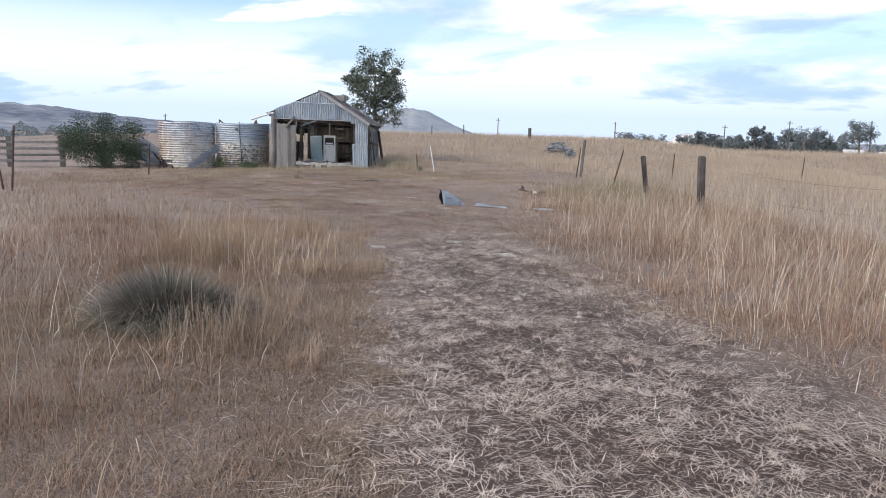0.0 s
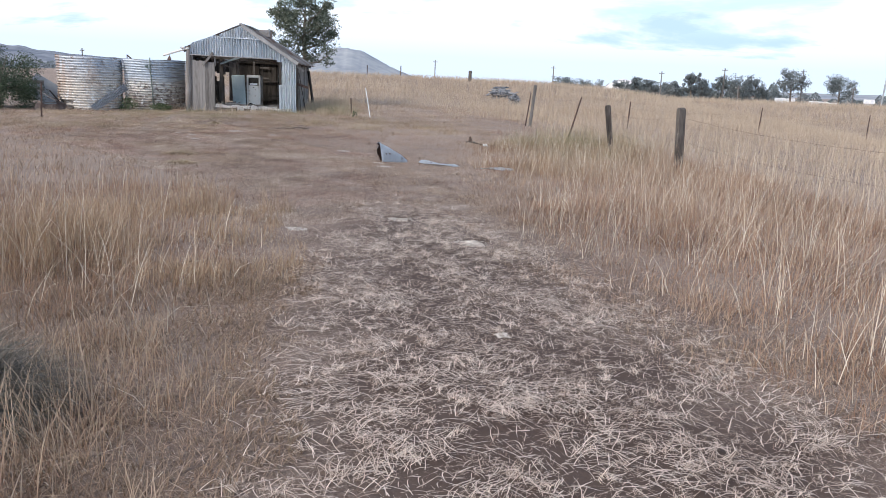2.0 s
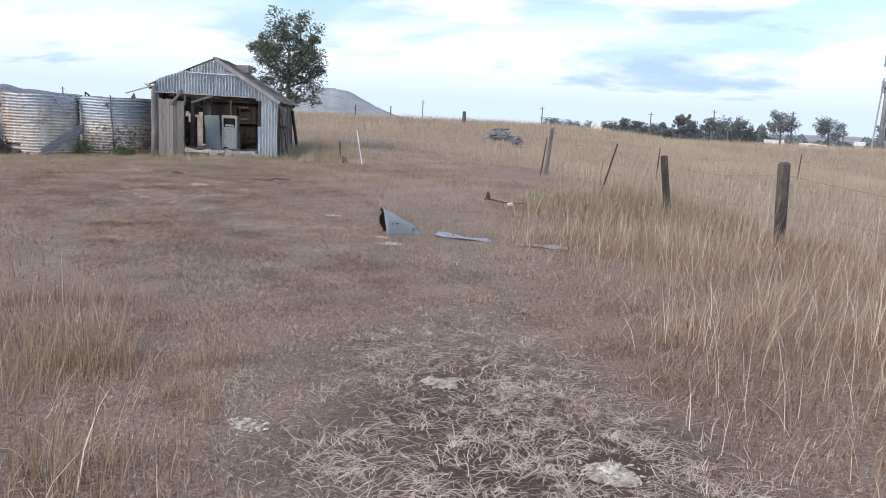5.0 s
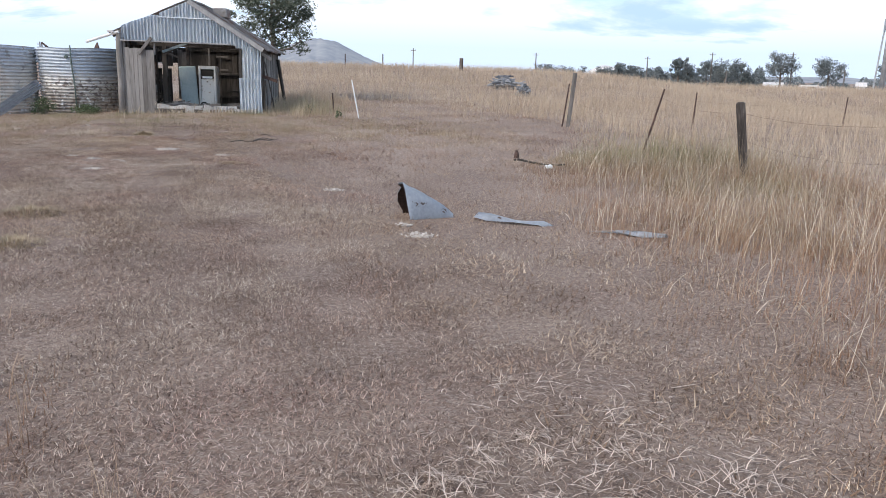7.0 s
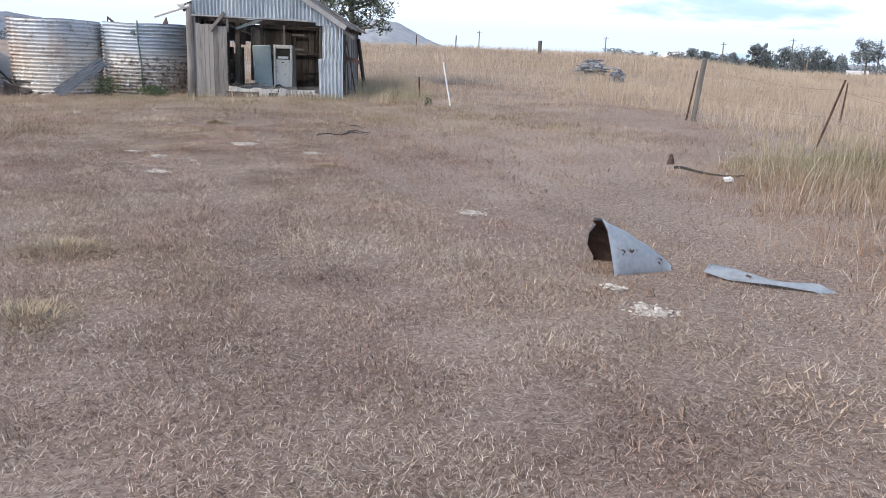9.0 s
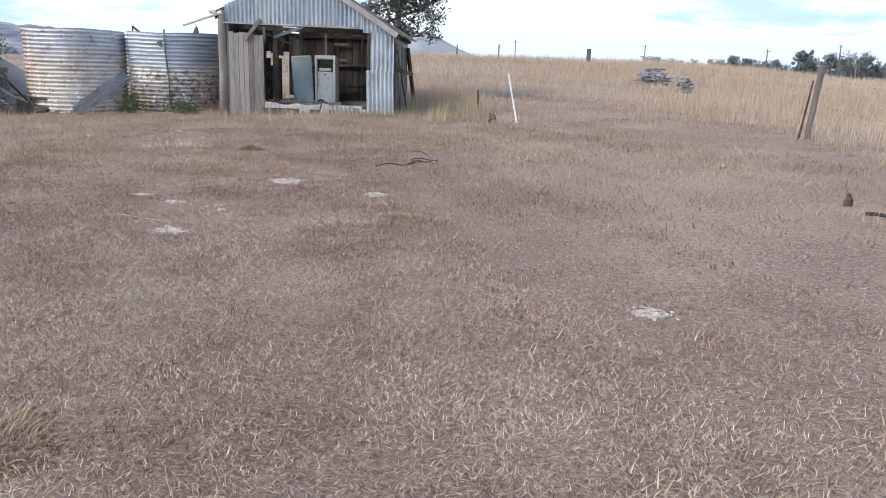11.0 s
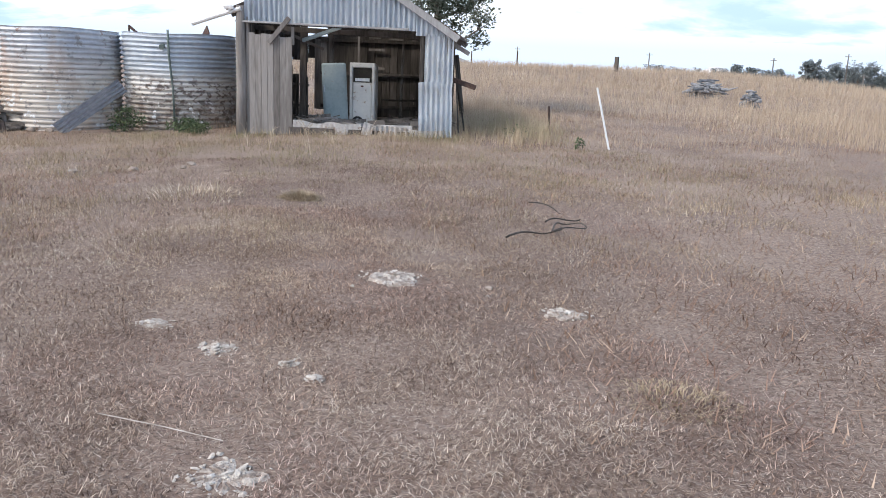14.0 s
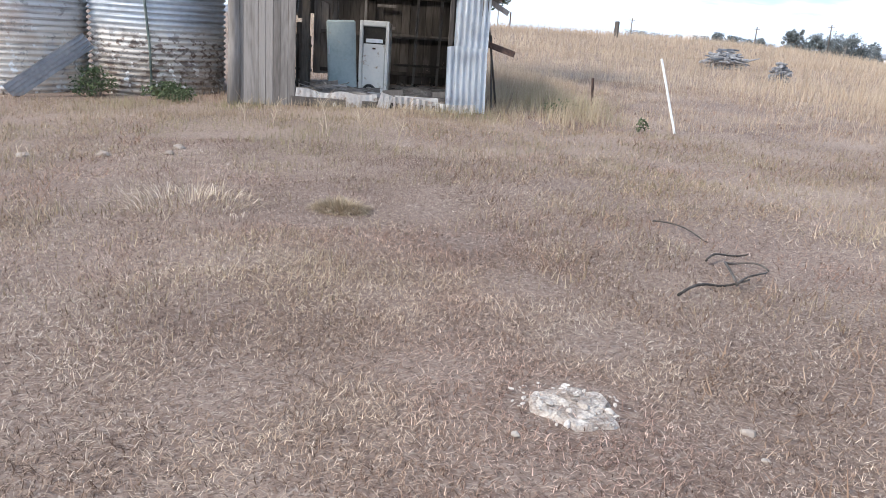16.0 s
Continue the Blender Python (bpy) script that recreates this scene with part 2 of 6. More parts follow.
M_PALE = grass_material("pale_hill_grass", [(0.0, (0.34, 0.245, 0.175)), (0.5, (0.51, 0.395, 0.295)), (1.0, (0.67, 0.555, 0.43))], top=(0.66, 0.535, 0.405), green=(0.27, 0.265, 0.13), patch=0.5, patch_scale=0.16, top_mix=0.6)
M_CLUMP = grass_material("grey_green_grass", [(0.0, (0.08, 0.07, 0.056)), (0.5, (0.185, 0.162, 0.132)), (1.0, (0.40, 0.345, 0.28))], green=(0.15, 0.135, 0.10))
M_WEED = grass_material("green_weed", [(0.0, (0.055, 0.08, 0.042)), (1.0, (0.15, 0.19, 0.10))], patch_scale=3)
M_LEAF = grass_material("gum_leaf", [(0.0, (0.06, 0.075, 0.05)), (0.5, (0.14, 0.16, 0.12)), (1.0, (0.30, 0.32, 0.26))], patch=0.3, patch_scale=1.2)
# distance haze is put into this leaf colour: paler and bluer than M_LEAF
M_LEAF_HAZED = grass_material("hazed_distant_leaf", [(0.0, (0.14, 0.165, 0.165)), (0.5, (0.21, 0.235, 0.235)), (1.0, (0.31, 0.33, 0.335))], patch=0.5, patch_scale=0.08)
M_BUSH = grass_material("dark_bush_leaf", [(0.0, (0.035, 0.055, 0.035)), (0.5, (0.075, 0.105, 0.065)), (1.0, (0.14, 0.17, 0.11))], patch=0.3, patch_scale=1.5)
M_BARK = material("bark", [(0.10, 0.08, 0.065), (0.2, 0.165, 0.14), (0.3, 0.26, 0.22)], 4, 30, (1, 1, 0.3), bump=0.5)
M_GALV = material("galvanised_sheet", [(0.62, 0.68, 0.75), (0.76, 0.81, 0.87), (0.90, 0.93, 0.95)], 1.6, 14, (1, 1, 0.35), rough=0.5, metal=0.3, bump=0.06, random_mix=0.2)
overlay(M_GALV, (0.30, 0.19, 0.13), 2.2, 0.62, 0.74, stretch=(1, 1, 0.4), rough=0.85, strength=0.8)
overlay(M_GALV, (0.36, 0.36, 0.37), 7.0, 0.56, 0.70, stretch=(1, 1, 0.25), rough=0.8, strength=0.6, shift=5)
M_GALV_PALE = material("pale_sheet", [(0.60, 0.58, 0.57), (0.76, 0.73, 0.71), (0.88, 0.85, 0.82)], 3, 25, rough=0.6, metal=0.1, bump=0.1)
overlay(M_GALV_PALE, (0.34, 0.22, 0.16), 6, 0.57, 0.7)
M_ROOF = material("rusted_roof_sheet", [(0.26, 0.22, 0.20), (0.38, 0.36, 0.35), (0.50, 0.50, 0.50)], 1.2, 12, rough=0.6, metal=0.3, bump=0.1, random_mix=0.15)
overlay(M_ROOF, (0.24, 0.12, 0.07), 1.5, 0.5, 0.66)
M_TANK1 = material("tank_metal_rusty", [(0.46, 0.49, 0.55), (0.58, 0.61, 0.66), (0.70, 0.72, 0.75)], 1.5, 10, (1, 1, 0.6), rough=0.55, metal=0.25, bump=0.06)
overlay(M_TANK1, (0.78, 0.70, 0.61), 1.1, 0.28, 0.46, zmin=0.8, zmax=1.7, strength=0.9, shift=2)
overlay(M_TANK1, (0.46, 0.33, 0.25), 1.5, 0.52, 0.70, stretch=(1, 1, 0.5), strength=0.6)
# dark level streaks, painted to deepen the shade between the ribs
overlay(M_TANK1, (0.22, 0.21, 0.21), 2.2, 0.50, 0.64, stretch=(0.5, 0.5, 9), strength=0.6, shift=13)
overlay(M_TANK1, (0.40, 0.22, 0.13), 4.5, 0.42, 0.58, stretch=(1, 1, 0.4), zmin=-27.4, zmax=-26.2, strength=0.9, shift=31, axis="X")
overlay(M_TANK1, (0.27, 0.25, 0.24), 7, 0.58, 0.65, stretch=(1, 1, 0.6), strength=0.7, shift=21)
overlay(M_TANK1, (0.30, 0.15, 0.09), 4.2, 0.62, 0.68, stretch=(1, 1, 0.6), strength=0.8, shift=4)
overlay(M_TANK1, (0.86, 0.86, 0.86), 5.0, 0.58, 0.62, stretch=(1, 1, 0.7), zmin=0.3, zmax=1.6, shift=9)
M_TANK2 = material("tank_metal_flaking", [(0.42, 0.47, 0.54), (0.54, 0.59, 0.65), (0.64, 0.68, 0.72)], 1.5, 10, (1, 1, 0.6), rough=0.55, metal=0.25, bump=0.06)
overlay(M_TANK2, (0.74, 0.71, 0.67), 1.4, 0.26, 0.42, zmin=0.95, zmax=1.25, shift=2)
overlay(M_TANK2, (0.42, 0.36, 0.305), 2.2, 0.32, 0.50, stretch=(1, 1, 3.5), zmin=0.35, zmax=0.85, shift=11, strength=0.9)
overlay(M_TANK2, (0.17, 0.12, 0.095), 7.5, 0.51, 0.57, stretch=(1, 1, 1.3), zmin=0.86, zmax=1.14, shift=6, strength=0.9)
overlay(M_TANK2, (0.20, 0.17, 0.14), 5.5, 0.50, 0.62, stretch=(1, 1, 3.0), zmin=0.30, zmax=0.75, shift=17, strength=0.8)
# the same painted rib shade in dark level streaks
overlay(M_TANK2, (0.22, 0.22, 0.23), 2.2, 0.50, 0.64, stretch=(0.5, 0.5, 9), strength=0.6, shift=3)
overlay(M_TANK2, (0.88, 0.87, 0.85), 6.5, 0.61, 0.63, stretch=(1, 1, 0.8), zmin=0.25, zmax=1.3, shift=15)
M_GREYWOOD = material("weathered_grey_wood", [(0.14, 0.126, 0.117), (0.225, 0.205, 0.19), (0.33, 0.305, 0.287)], 3, 28, (1, 1, 0.12), rough=0.9, bump=0.5, random_mix=0.2)
M_PALEWOOD = material("silvered_wood", [(0.30, 0.29, 0.29), (0.42, 0.41, 0.405), (0.55, 0.535, 0.525)], 3, 28, (1, 1, 0.2), rough=0.9, bump=0.4)
# old wood, darkened further so the shed's inside reads as shade
M_DARKWOOD = material("shade_darkened_wood", [(0.05, 0.044, 0.04), (0.09, 0.079, 0.07), (0.15, 0.132, 0.12)], 3, 24, (1, 1, 0.15), rough=0.9, bump=0.5, random_mix=0.25)
M_POSTWOOD = material("fence_post_wood", [(0.035, 0.029, 0.026), (0.08, 0.067, 0.06), (0.16, 0.138, 0.123)], 5, 40, (1, 1, 0.12), rough=0.92, bump=0.6)
M_RUSTSHEET = material("rust_brown_sheet", [(0.10, 0.072, 0.064), (0.165, 0.125, 0.11), (0.24, 0.19, 0.17)], 3, 25, rough=0.85, bump=0.2)
M_RUST = material("rusted_iron", [(0.05, 0.035, 0.032), (0.10, 0.065, 0.055), (0.17, 0.105, 0.085)], 6, 40, rough=0.9, bump=0.3)
M_ENAMEL = material("white_enamel", [(0.66, 0.67, 0.67), (0.76, 0.77, 0.77), (0.82, 0.82, 0.81)], 3, 18, rough=0.35, bump=0.03, spec=0.5)
overlay(M_ENAMEL, (0.42, 0.33, 0.27), 7, 0.60, 0.72)
M_BLUE = material("pale_blue_enamel", [(0.36, 0.46, 0.49), (0.45, 0.55, 0.58), (0.52, 0.61, 0.63)], 3, 20, rough=0.45, bump=0.03, spec=0.5)
overlay(M_BLUE, (0.40, 0.33, 0.28), 6, 0.62, 0.72)
M_BLACK = material("cavity_shade", [(0.02, 0.02, 0.02), (0.035, 0.033, 0.03), (0.05, 0.045, 0.04)], 5, 40, rough=0.8)
M_WHITE = material("white_paint", [(0.70, 0.70, 0.69), (0.78, 0.78, 0.77), (0.84, 0.84, 0.83)], 4, 30, rough=0.55, bump=0.05)
M_CONCRETE = material("concrete", [(0.38, 0.36, 0.33), (0.48, 0.45, 0.42), (0.58, 0.55, 0.51)], 4, 40, rough=0.9, bump=0.5)
M_POWDER = material("pale_dust", [(0.28, 0.22, 0.18), (0.48, 0.41, 0.355), (0.76, 0.70, 0.63)], 16, 90, rough=0.95, bump=0.9)
M_CHALK = material("pale_dirt", [(0.42, 0.36, 0.31), (0.60, 0.54, 0.48), (0.82, 0.77, 0.71)], 12, 70, rough=0.95, bump=0.6)
M_STONE = material("pale_stone", [(0.28, 0.23, 0.19), (0.38, 0.32, 0.275), (0.50, 0.45, 0.39)], 8, 50, rough=0.9, bump=0.5, random_mix=0.2)
M_LOG = material("grey_log", [(0.13, 0.135, 0.145), (0.25, 0.255, 0.27), (0.39, 0.395, 0.41)], 5, 30, rough=0.92, bump=0.5, random_mix=0.3)
M_RUBBISH = material("heaped_rubbish", [(0.14, 0.12, 0.105), (0.26, 0.23, 0.21), (0.42, 0.38, 0.35)], 6, 40, rough=0.95, bump=0.8)
M_SCRAP = material("dark_trodden_scrap", [(0.06, 0.05, 0.043), (0.12, 0.10, 0.087), (0.22, 0.19, 0.165)], 9, 50, rough=0.95, bump=0.9)
M_PANEL = material("grey_painted_panel", [(0.30, 0.32, 0.35), (0.38, 0.40, 0.43), (0.46, 0.48, 0.50)], 3, 20, rough=0.6, bump=0.08)
M_HOSE = material("green_grey_pipe", [(0.10, 0.13, 0.12), (0.15, 0.19, 0.175), (0.22, 0.25, 0.23)], 6, 40, rough=0.6, bump=0.1)
M_GALVPOLE = material("steel_mast", [(0.34, 0.355, 0.38), (0.44, 0.455, 0.48), (0.54, 0.55, 0.57)], 1, 10, rough=0.5, metal=0.3, bump=0.02)
M_GREENROOF = material("green_roof_sheet", [(0.30, 0.37, 0.34), (0.38, 0.45, 0.41), (0.44, 0.50, 0.46)], 0.6, 6, rough=0.5, bump=0.03)
M_GLASS = material("dark_window_glass", [(0.05, 0.06, 0.07), (0.07, 0.08, 0.09), (0.09, 0.10, 0.11)], 2, 10, rough=0.1, bump=0.0, spec=0.6)
M_TYRE = material("tyre_rubber", [(0.02, 0.02, 0.02), (0.03, 0.03, 0.03), (0.05, 0.05, 0.05)], 8, 40, rough=0.85)
# blue-grey air haze is mixed into both hill colours
M_HILL = material("hazed_wooded_hill", [(0.15, 0.17, 0.21), (0.25, 0.265, 0.30), (0.40, 0.40, 0.41)], 0.012, 0.045, fine_mix=0.5, bump=0.0, rough=1.0, spec=0.0)
M_HILL2 = material("hazed_bare_hill", [(0.27, 0.29, 0.32), (0.36, 0.375, 0.40), (0.45, 0.455, 0.46)], 0.006, 0.06, fine_mix=0.45, bump=0.0, rough=1.0, spec=0.0)


# ---- helpers for building ----
CA, SA = math.cos(radians(24.8)), math.sin(radians(24.8))


def along(s, p):
    """World x, y of a place s metres up the track and p metres to its right."""
    return -SA * s + CA * p, CA * s + SA * p


def smooth(t):
    t = np.clip(t, 0, 1)
    return t * t * (3 - 2 * t)


def height(x, y):
    """The ground: a low rise ahead, falling gently to both sides and beyond its crest."""
    x, y = np.asarray(x, float), np.asarray(y, float)
    s, p = -SA * x + CA * y, CA * x + SA * y
    h = 1.68 * np.clip((s - 26) / 46, 0, 1) ** 1.8
    h = h - 2.75 * smooth((s - 70) / 170)
    h = h - np.minimum(0.00014 * np.clip(p - 6, 0, None) ** 3, 0.9 + 0.02 * np.clip(60 - s, 0, 40))
    h = h - np.minimum(0.0010 * np.clip(-9 - p, 0, None) ** 2, 1.3)
    h = h - 0.22 * smooth((-5 - p) / 7) * smooth((70 - s) / 20)
    near = np.exp(-((s - 18) / 40) ** 2 - (p / 25) ** 2)
    h = h + near * (0.018 * np.sin(2.1 * x + 0.6 * y) * np.sin(1.7 * y - 0.4 * x) + 0.010 * np.sin(5.3 * x + 1.1) * np.sin(4.7 * y))
    return np.maximum(h, -2.6)


def gz(x, y):
    return float(height(x, y))


def mesh_of(name, verts, faces, mat, parent=None, label="", flat=True):
    me = bpy.data.meshes.new(name)
    me.from_pydata(verts, [], faces)
    me.materials.append(mat)
    ob = new(name, me)
    if parent:
        ob.parent = parent
    return tagged(ob, label)


def part(name, bm, mat, parent=None, label="", soft=False):
    me = bpy.data.meshes.new(name)
    bmesh.ops.recalc_face_normals(bm, faces=bm.faces)
    bm.to_mesh(me)
    bm.free()
    me.materials.append(mat)
    if soft:
        for poly in me.polygons:
            poly.use_smooth = True
    ob = new(name, me)
    if parent:
        ob.parent = parent
    return tagged(ob, label)


def thing(name, m, label, category, group="", kind=""):
    ob = new(name)
    ob.matrix_world = m
    ob.empty_display_size = 0.1
    return tagged(ob, label, category, group, kind)


def box(x0, x1, y0, y1, z0, z1, bevel=0.0, m=None, bm=None, wobble=0.0):
    """A box between two corners, its edges bevelled and its corners worn a little out of true."""
    own = bmesh.new()
    bmesh.ops.create_cube(own, size=1)
    bmesh.ops.transform(own, matrix=Matrix.Translation(((x0 + x1) / 2, (y0 + y1) / 2, (z0 + z1) / 2)) @ Matrix.Diagonal((x1 - x0, y1 - y0, z1 - z0, 1)), verts=own.verts)
    if wobble:
        for v in own.verts:
            v.co += Vector((random.uniform(-1, 1), random.uniform(-1, 1), random.uniform(-1, 1))) * wobble
    if bevel:
        bmesh.ops.bevel(own, geom=list(own.edges), offset=bevel, segments=1, affect="EDGES")
    if m:
        bmesh.ops.transform(own, matrix=m, verts=own.verts)
    if bm is None:
        return own
    tmp = bpy.data.meshes.new("tmp")
    own.to_mesh(tmp)
    own.free()
    bm.from_mesh(tmp)
    bpy.data.meshes.remove(tmp)
    return bm


def tube(points, radii, seg=7, bm=None, squash=1.0):
    """A tapered tube along points, closed at both ends."""
    bm = bm or bmesh.new()
    pts = [Vector(p) for p in points]
    if not hasattr(radii, "__len__"):
        radii = [radii] * len(pts)
    rings = []
    side = None
    for i, p in enumerate(pts):
        d = (pts[min(i + 1, len(pts) - 1)] - pts[max(i - 1, 0)]).normalized()
        ref = side if side is not None else (Vector((1, 0, 0)) if abs(d.x) < 0.8 else Vector((0, 1, 0)))
        a = (ref - d * ref.dot(d)).normalized()
        side = a
        b = d.cross(a)
        rings.append([bm.verts.new(p + (a * math.cos(2 * math.pi * k / seg) + b * math.sin(2 * math.pi * k / seg) * squash) * radii[i]) for k in range(seg)])
    for r0, r1 in zip(rings, rings[1:]):
        for k in range(seg):
            bm.faces.new((r0[k], r0[(k + 1) % seg], r1[(k + 1) % seg], r1[k]))
    bm.faces.new(rings[0][::-1])
    bm.faces.new(rings[-1])
    return bm


def beam(a, b, w, d, roll=0.0, wobble=0.004, bevel=0.004):
    """A timber of width w and depth d from a to b."""
    a, b = Vector(a), Vector(b)
    L = (b - a).length
    m = Matrix.Translation(a) @ (b - a).to_track_quat("Z", "Y").to_matrix().to_4x4() @ Matrix.Rotation(roll, 4, "Z")
    return box(-w / 2, w / 2, -d / 2, d / 2, 0, L, bevel, m, wobble=wobble)


def corrugated(w, top, bottom=lambda x: 0.0, pitch=0.10, amp=0.021, rows=5, dent=0.006, seed=0, m=None):
    """A corrugated sheet w wide in x, its ribs upright in z, between two edges given as functions of x."""
    bm = bmesh.new()
    n = max(6, int(w / pitch * 6))
    rnd = random.Random(seed)
    ph = rnd.uniform(0, 6.28)
    grid = []
    for i in range(n + 1):
        x = w * i / n
        col = []
        z0, z1 = bottom(x), top(x)
        for j in range(rows + 1):
            z = z0 + (z1 - z0) * j / rows
            y = amp * math.sin(2 * math.pi * x / pitch + ph) + dent * noise.noise(Vector((x * 2.5, z * 2.5, seed * 3.7))) * 2
            col.append(bm.verts.new((x, y, z)))
        grid.append(col)
    for i in range(n):
        for j in range(rows):
            bm.faces.new((grid[i][j], grid[i + 1][j], grid[i + 1][j + 1], grid[i][j + 1]))
    bmesh.ops.solidify(bm, geom=list(bm.faces), thickness=0.002)
    if m:
        bmesh.ops.transform(bm, matrix=m, verts=bm.verts)
    return bm


def stone_mesh(rx, ry, rz, seed, sub=2, rough=0.35):
    bm = bmesh.new()
    bmesh.ops.create_icosphere(bm, subdivisions=sub, radius=1)
    for v in bm.verts:
        k = 1 + rough * noise.noise(v.co * 1.3 + Vector((seed * 7.1, seed * 3.3, 0))) + 0.12 * noise.noise(v.co * 4 + Vector((seed, 0, 0)))
        v.co = Vector((v.co.x * rx * k, v.co.y * ry * k, max(v.co.z, -0.45) * rz * k))
    return bm


def blades(name, roots, high, lean, turn, width, segs, tone, mat, green=None, bend=1.0, curl=0.0, taper=0.75):
    """Grass as one mesh: each blade a tapered ribbon from its root, leaning by lean (radians) towards turn."""
    n = len(roots)
    green = np.zeros(n) if green is None else green
    dirx, diry = np.cos(turn), np.sin(turn)
    sx, sy = -diry, dirx
    rows, alongs = [], []
    for k in range(segs + 1):
        f = k / segs
        a = lean * (1 - bend * 0.5 + bend * f * 0.75)
        out, up = np.sin(a) * f * high, np.cos(a) * f * high
        cx = roots[:, 0] + dirx * out + sx * curl * high * f * f
        cy = roots[:, 1] + diry * out + sy * curl * high * f * f
        cz = roots[:, 2] + up
        if k == segs:
            rows.append(np.stack([cx, cy, cz], 1)[:, None])
            alongs.append(np.full((n, 1), f))
        else:
            w = width * (1 - f * taper) / 2
            rows.append(np.stack([np.stack([cx - sx * w, cy - sy * w, cz], 1), np.stack([cx + sx * w, cy + sy * w, cz], 1)], 1))
            alongs.append(np.full((n, 2), f))
    co = np.concatenate(rows, 1)
    nv = co.shape[1]
    tri = []
    for k in range(segs - 1):
        a = 2 * k
        tri += [(a, a + 1, a + 3), (a, a + 3, a + 2)]
    a = 2 * (segs - 1)
    tri.append((a, a + 1, a + 2))
    tri = np.array(tri)
    faces = (tri[None] + (np.arange(n) * nv)[:, None, None]).reshape(-1)
    nt = n * len(tri)
    me = bpy.data.meshes.new(name)
    me.vertices.add(n * nv)
    me.vertices.foreach_set("co", co.reshape(-1).astype(np.float32))
    me.loops.add(nt * 3)
    me.loops.foreach_set("vertex_index", faces.astype(np.int32))
    me.polygons.add(nt)
    me.polygons.foreach_set("loop_start", np.arange(0, nt * 3, 3, dtype=np.int32))
    me.update()
    for key, val in (("tone", np.repeat(tone, nv)), ("along", np.concatenate(alongs, 1).reshape(-1)), ("green", np.repeat(green, nv))):
        at = me.attributes.new(key, "FLOAT", "POINT")
        at.data.foreach_set("value", val.astype(np.float32))
    me.materials.append(mat)
    return new(name, me)


def leaves(name, centres, size, tone, mat, parent=None, rng=None, flat=0.6):
    """A crown of small leaf sprays: each a folded diamond at its centre, turned at random."""
    n = len(centres)
    a = rng.uniform(0, 2 * np.pi, n)
    tilt = rng.normal(0, flat, n)
    d1 = np.stack([np.cos(a) * np.cos(tilt), np.sin(a) * np.cos(tilt), np.sin(tilt)], 1)
    b = rng.normal(0, 1, (n, 3))
    d2 = np.cross(d1, b)
    d2 /= np.linalg.norm(d2, axis=1)[:, None]
    L, W = size[:, None], size[:, None] * 0.42
    co = np.stack([centres - d1 * L / 2, centres + d2 * W / 2, centres + d1 * L / 2, centres - d2 * W / 2], 1)
    me = bpy.data.meshes.new(name)
    me.vertices.add(n * 4)
    me.vertices.foreach_set("co", co.reshape(-1).astype(np.float32))
    idx = (np.array([0, 1, 2, 0, 2, 3])[None] + np.arange(n)[:, None] * 4).reshape(-1)
    me.loops.add(n * 6)
    me.loops.foreach_set("vertex_index", idx.astype(np.int32))
    me.polygons.add(n * 2)
    me.polygons.foreach_set("loop_start", np.arange(0, n * 6, 3, dtype=np.int32))
    me.update()
    for key, val in (("tone", tone), ("green", np.zeros(n)), ("along", np.zeros(n))):
        at = me.attributes.new(key, "FLOAT", "POINT")
        at.data.foreach_set("value", np.repeat(val, 4).astype(np.float32))
    me.materials.append(mat)
    ob = new(name, me)
    if parent:
        ob.parent = parent
    return ob


# ---- ground and distance ----
def build_ground():
    k = np.linspace(-1, 1, 261)
    ax = np.sinh(k * 6.6) / np.sinh(6.6) * 4200
    gx, gy = np.meshgrid(ax - 9, ax + 18)
    gzv = height(gx, gy)
    n = len(ax)
    co = np.stack([gx, gy, gzv], -1).reshape(-1, 3)
    i = np.arange(n * n).reshape(n, n)
    quads = np.stack([i[:-1, :-1], i[:-1, 1:], i[1:, 1:], i[1:, :-1]], -1).reshape(-1)
    me = bpy.data.meshes.new("ground")
    me.vertices.add(n * n)
    me.vertices.foreach_set("co", co.reshape(-1).astype(np.float32))
    me.loops.add(len(quads))
    me.loops.foreach_set("vertex_index", quads.astype(np.int32))
    me.polygons.add(len(quads) // 4)
    me.polygons.foreach_set("loop_start", np.arange(0, len(quads), 4, dtype=np.int32))
    me.update()
    me.polygons.foreach_set("use_smooth", np.ones(len(quads) // 4, bool))
    sv, pv = (-SA * gx + CA * gy).reshape(-1), (CA * gx + SA * gy).reshape(-1)
    at = me.attributes.new("bare", "FLOAT", "POINT")
    mid = np.interp(sv, [0, 6, 10, 12.5, 17, 21.5, 32], [0.3, 0.1, -0.6, -1.5, -3.0, -4.9, -6.8])
    turf_soil = 0.26 * smooth((5.2 - np.abs(pv - mid)) / 2.5) * smooth((34 - sv) / 8) * smooth((sv + 1.0) / 1.5)
    bank_soil = 0.45 * smooth((-0.5 - pv) / 1.0) * smooth((11.5 - sv) / 4) * smooth((sv + 1.0) / 1.5) * smooth((pv + 10) / 3)
    at.data.foreach_set("value", np.maximum(np.maximum(straw_zone(sv, pv), turf_soil), bank_soil).astype(np.float32))
    me.materials.append(M_SOIL)
    tagged(new("ground", me), "dry brown paddock soil under sparse short dead grass", "ground", kind="structure")



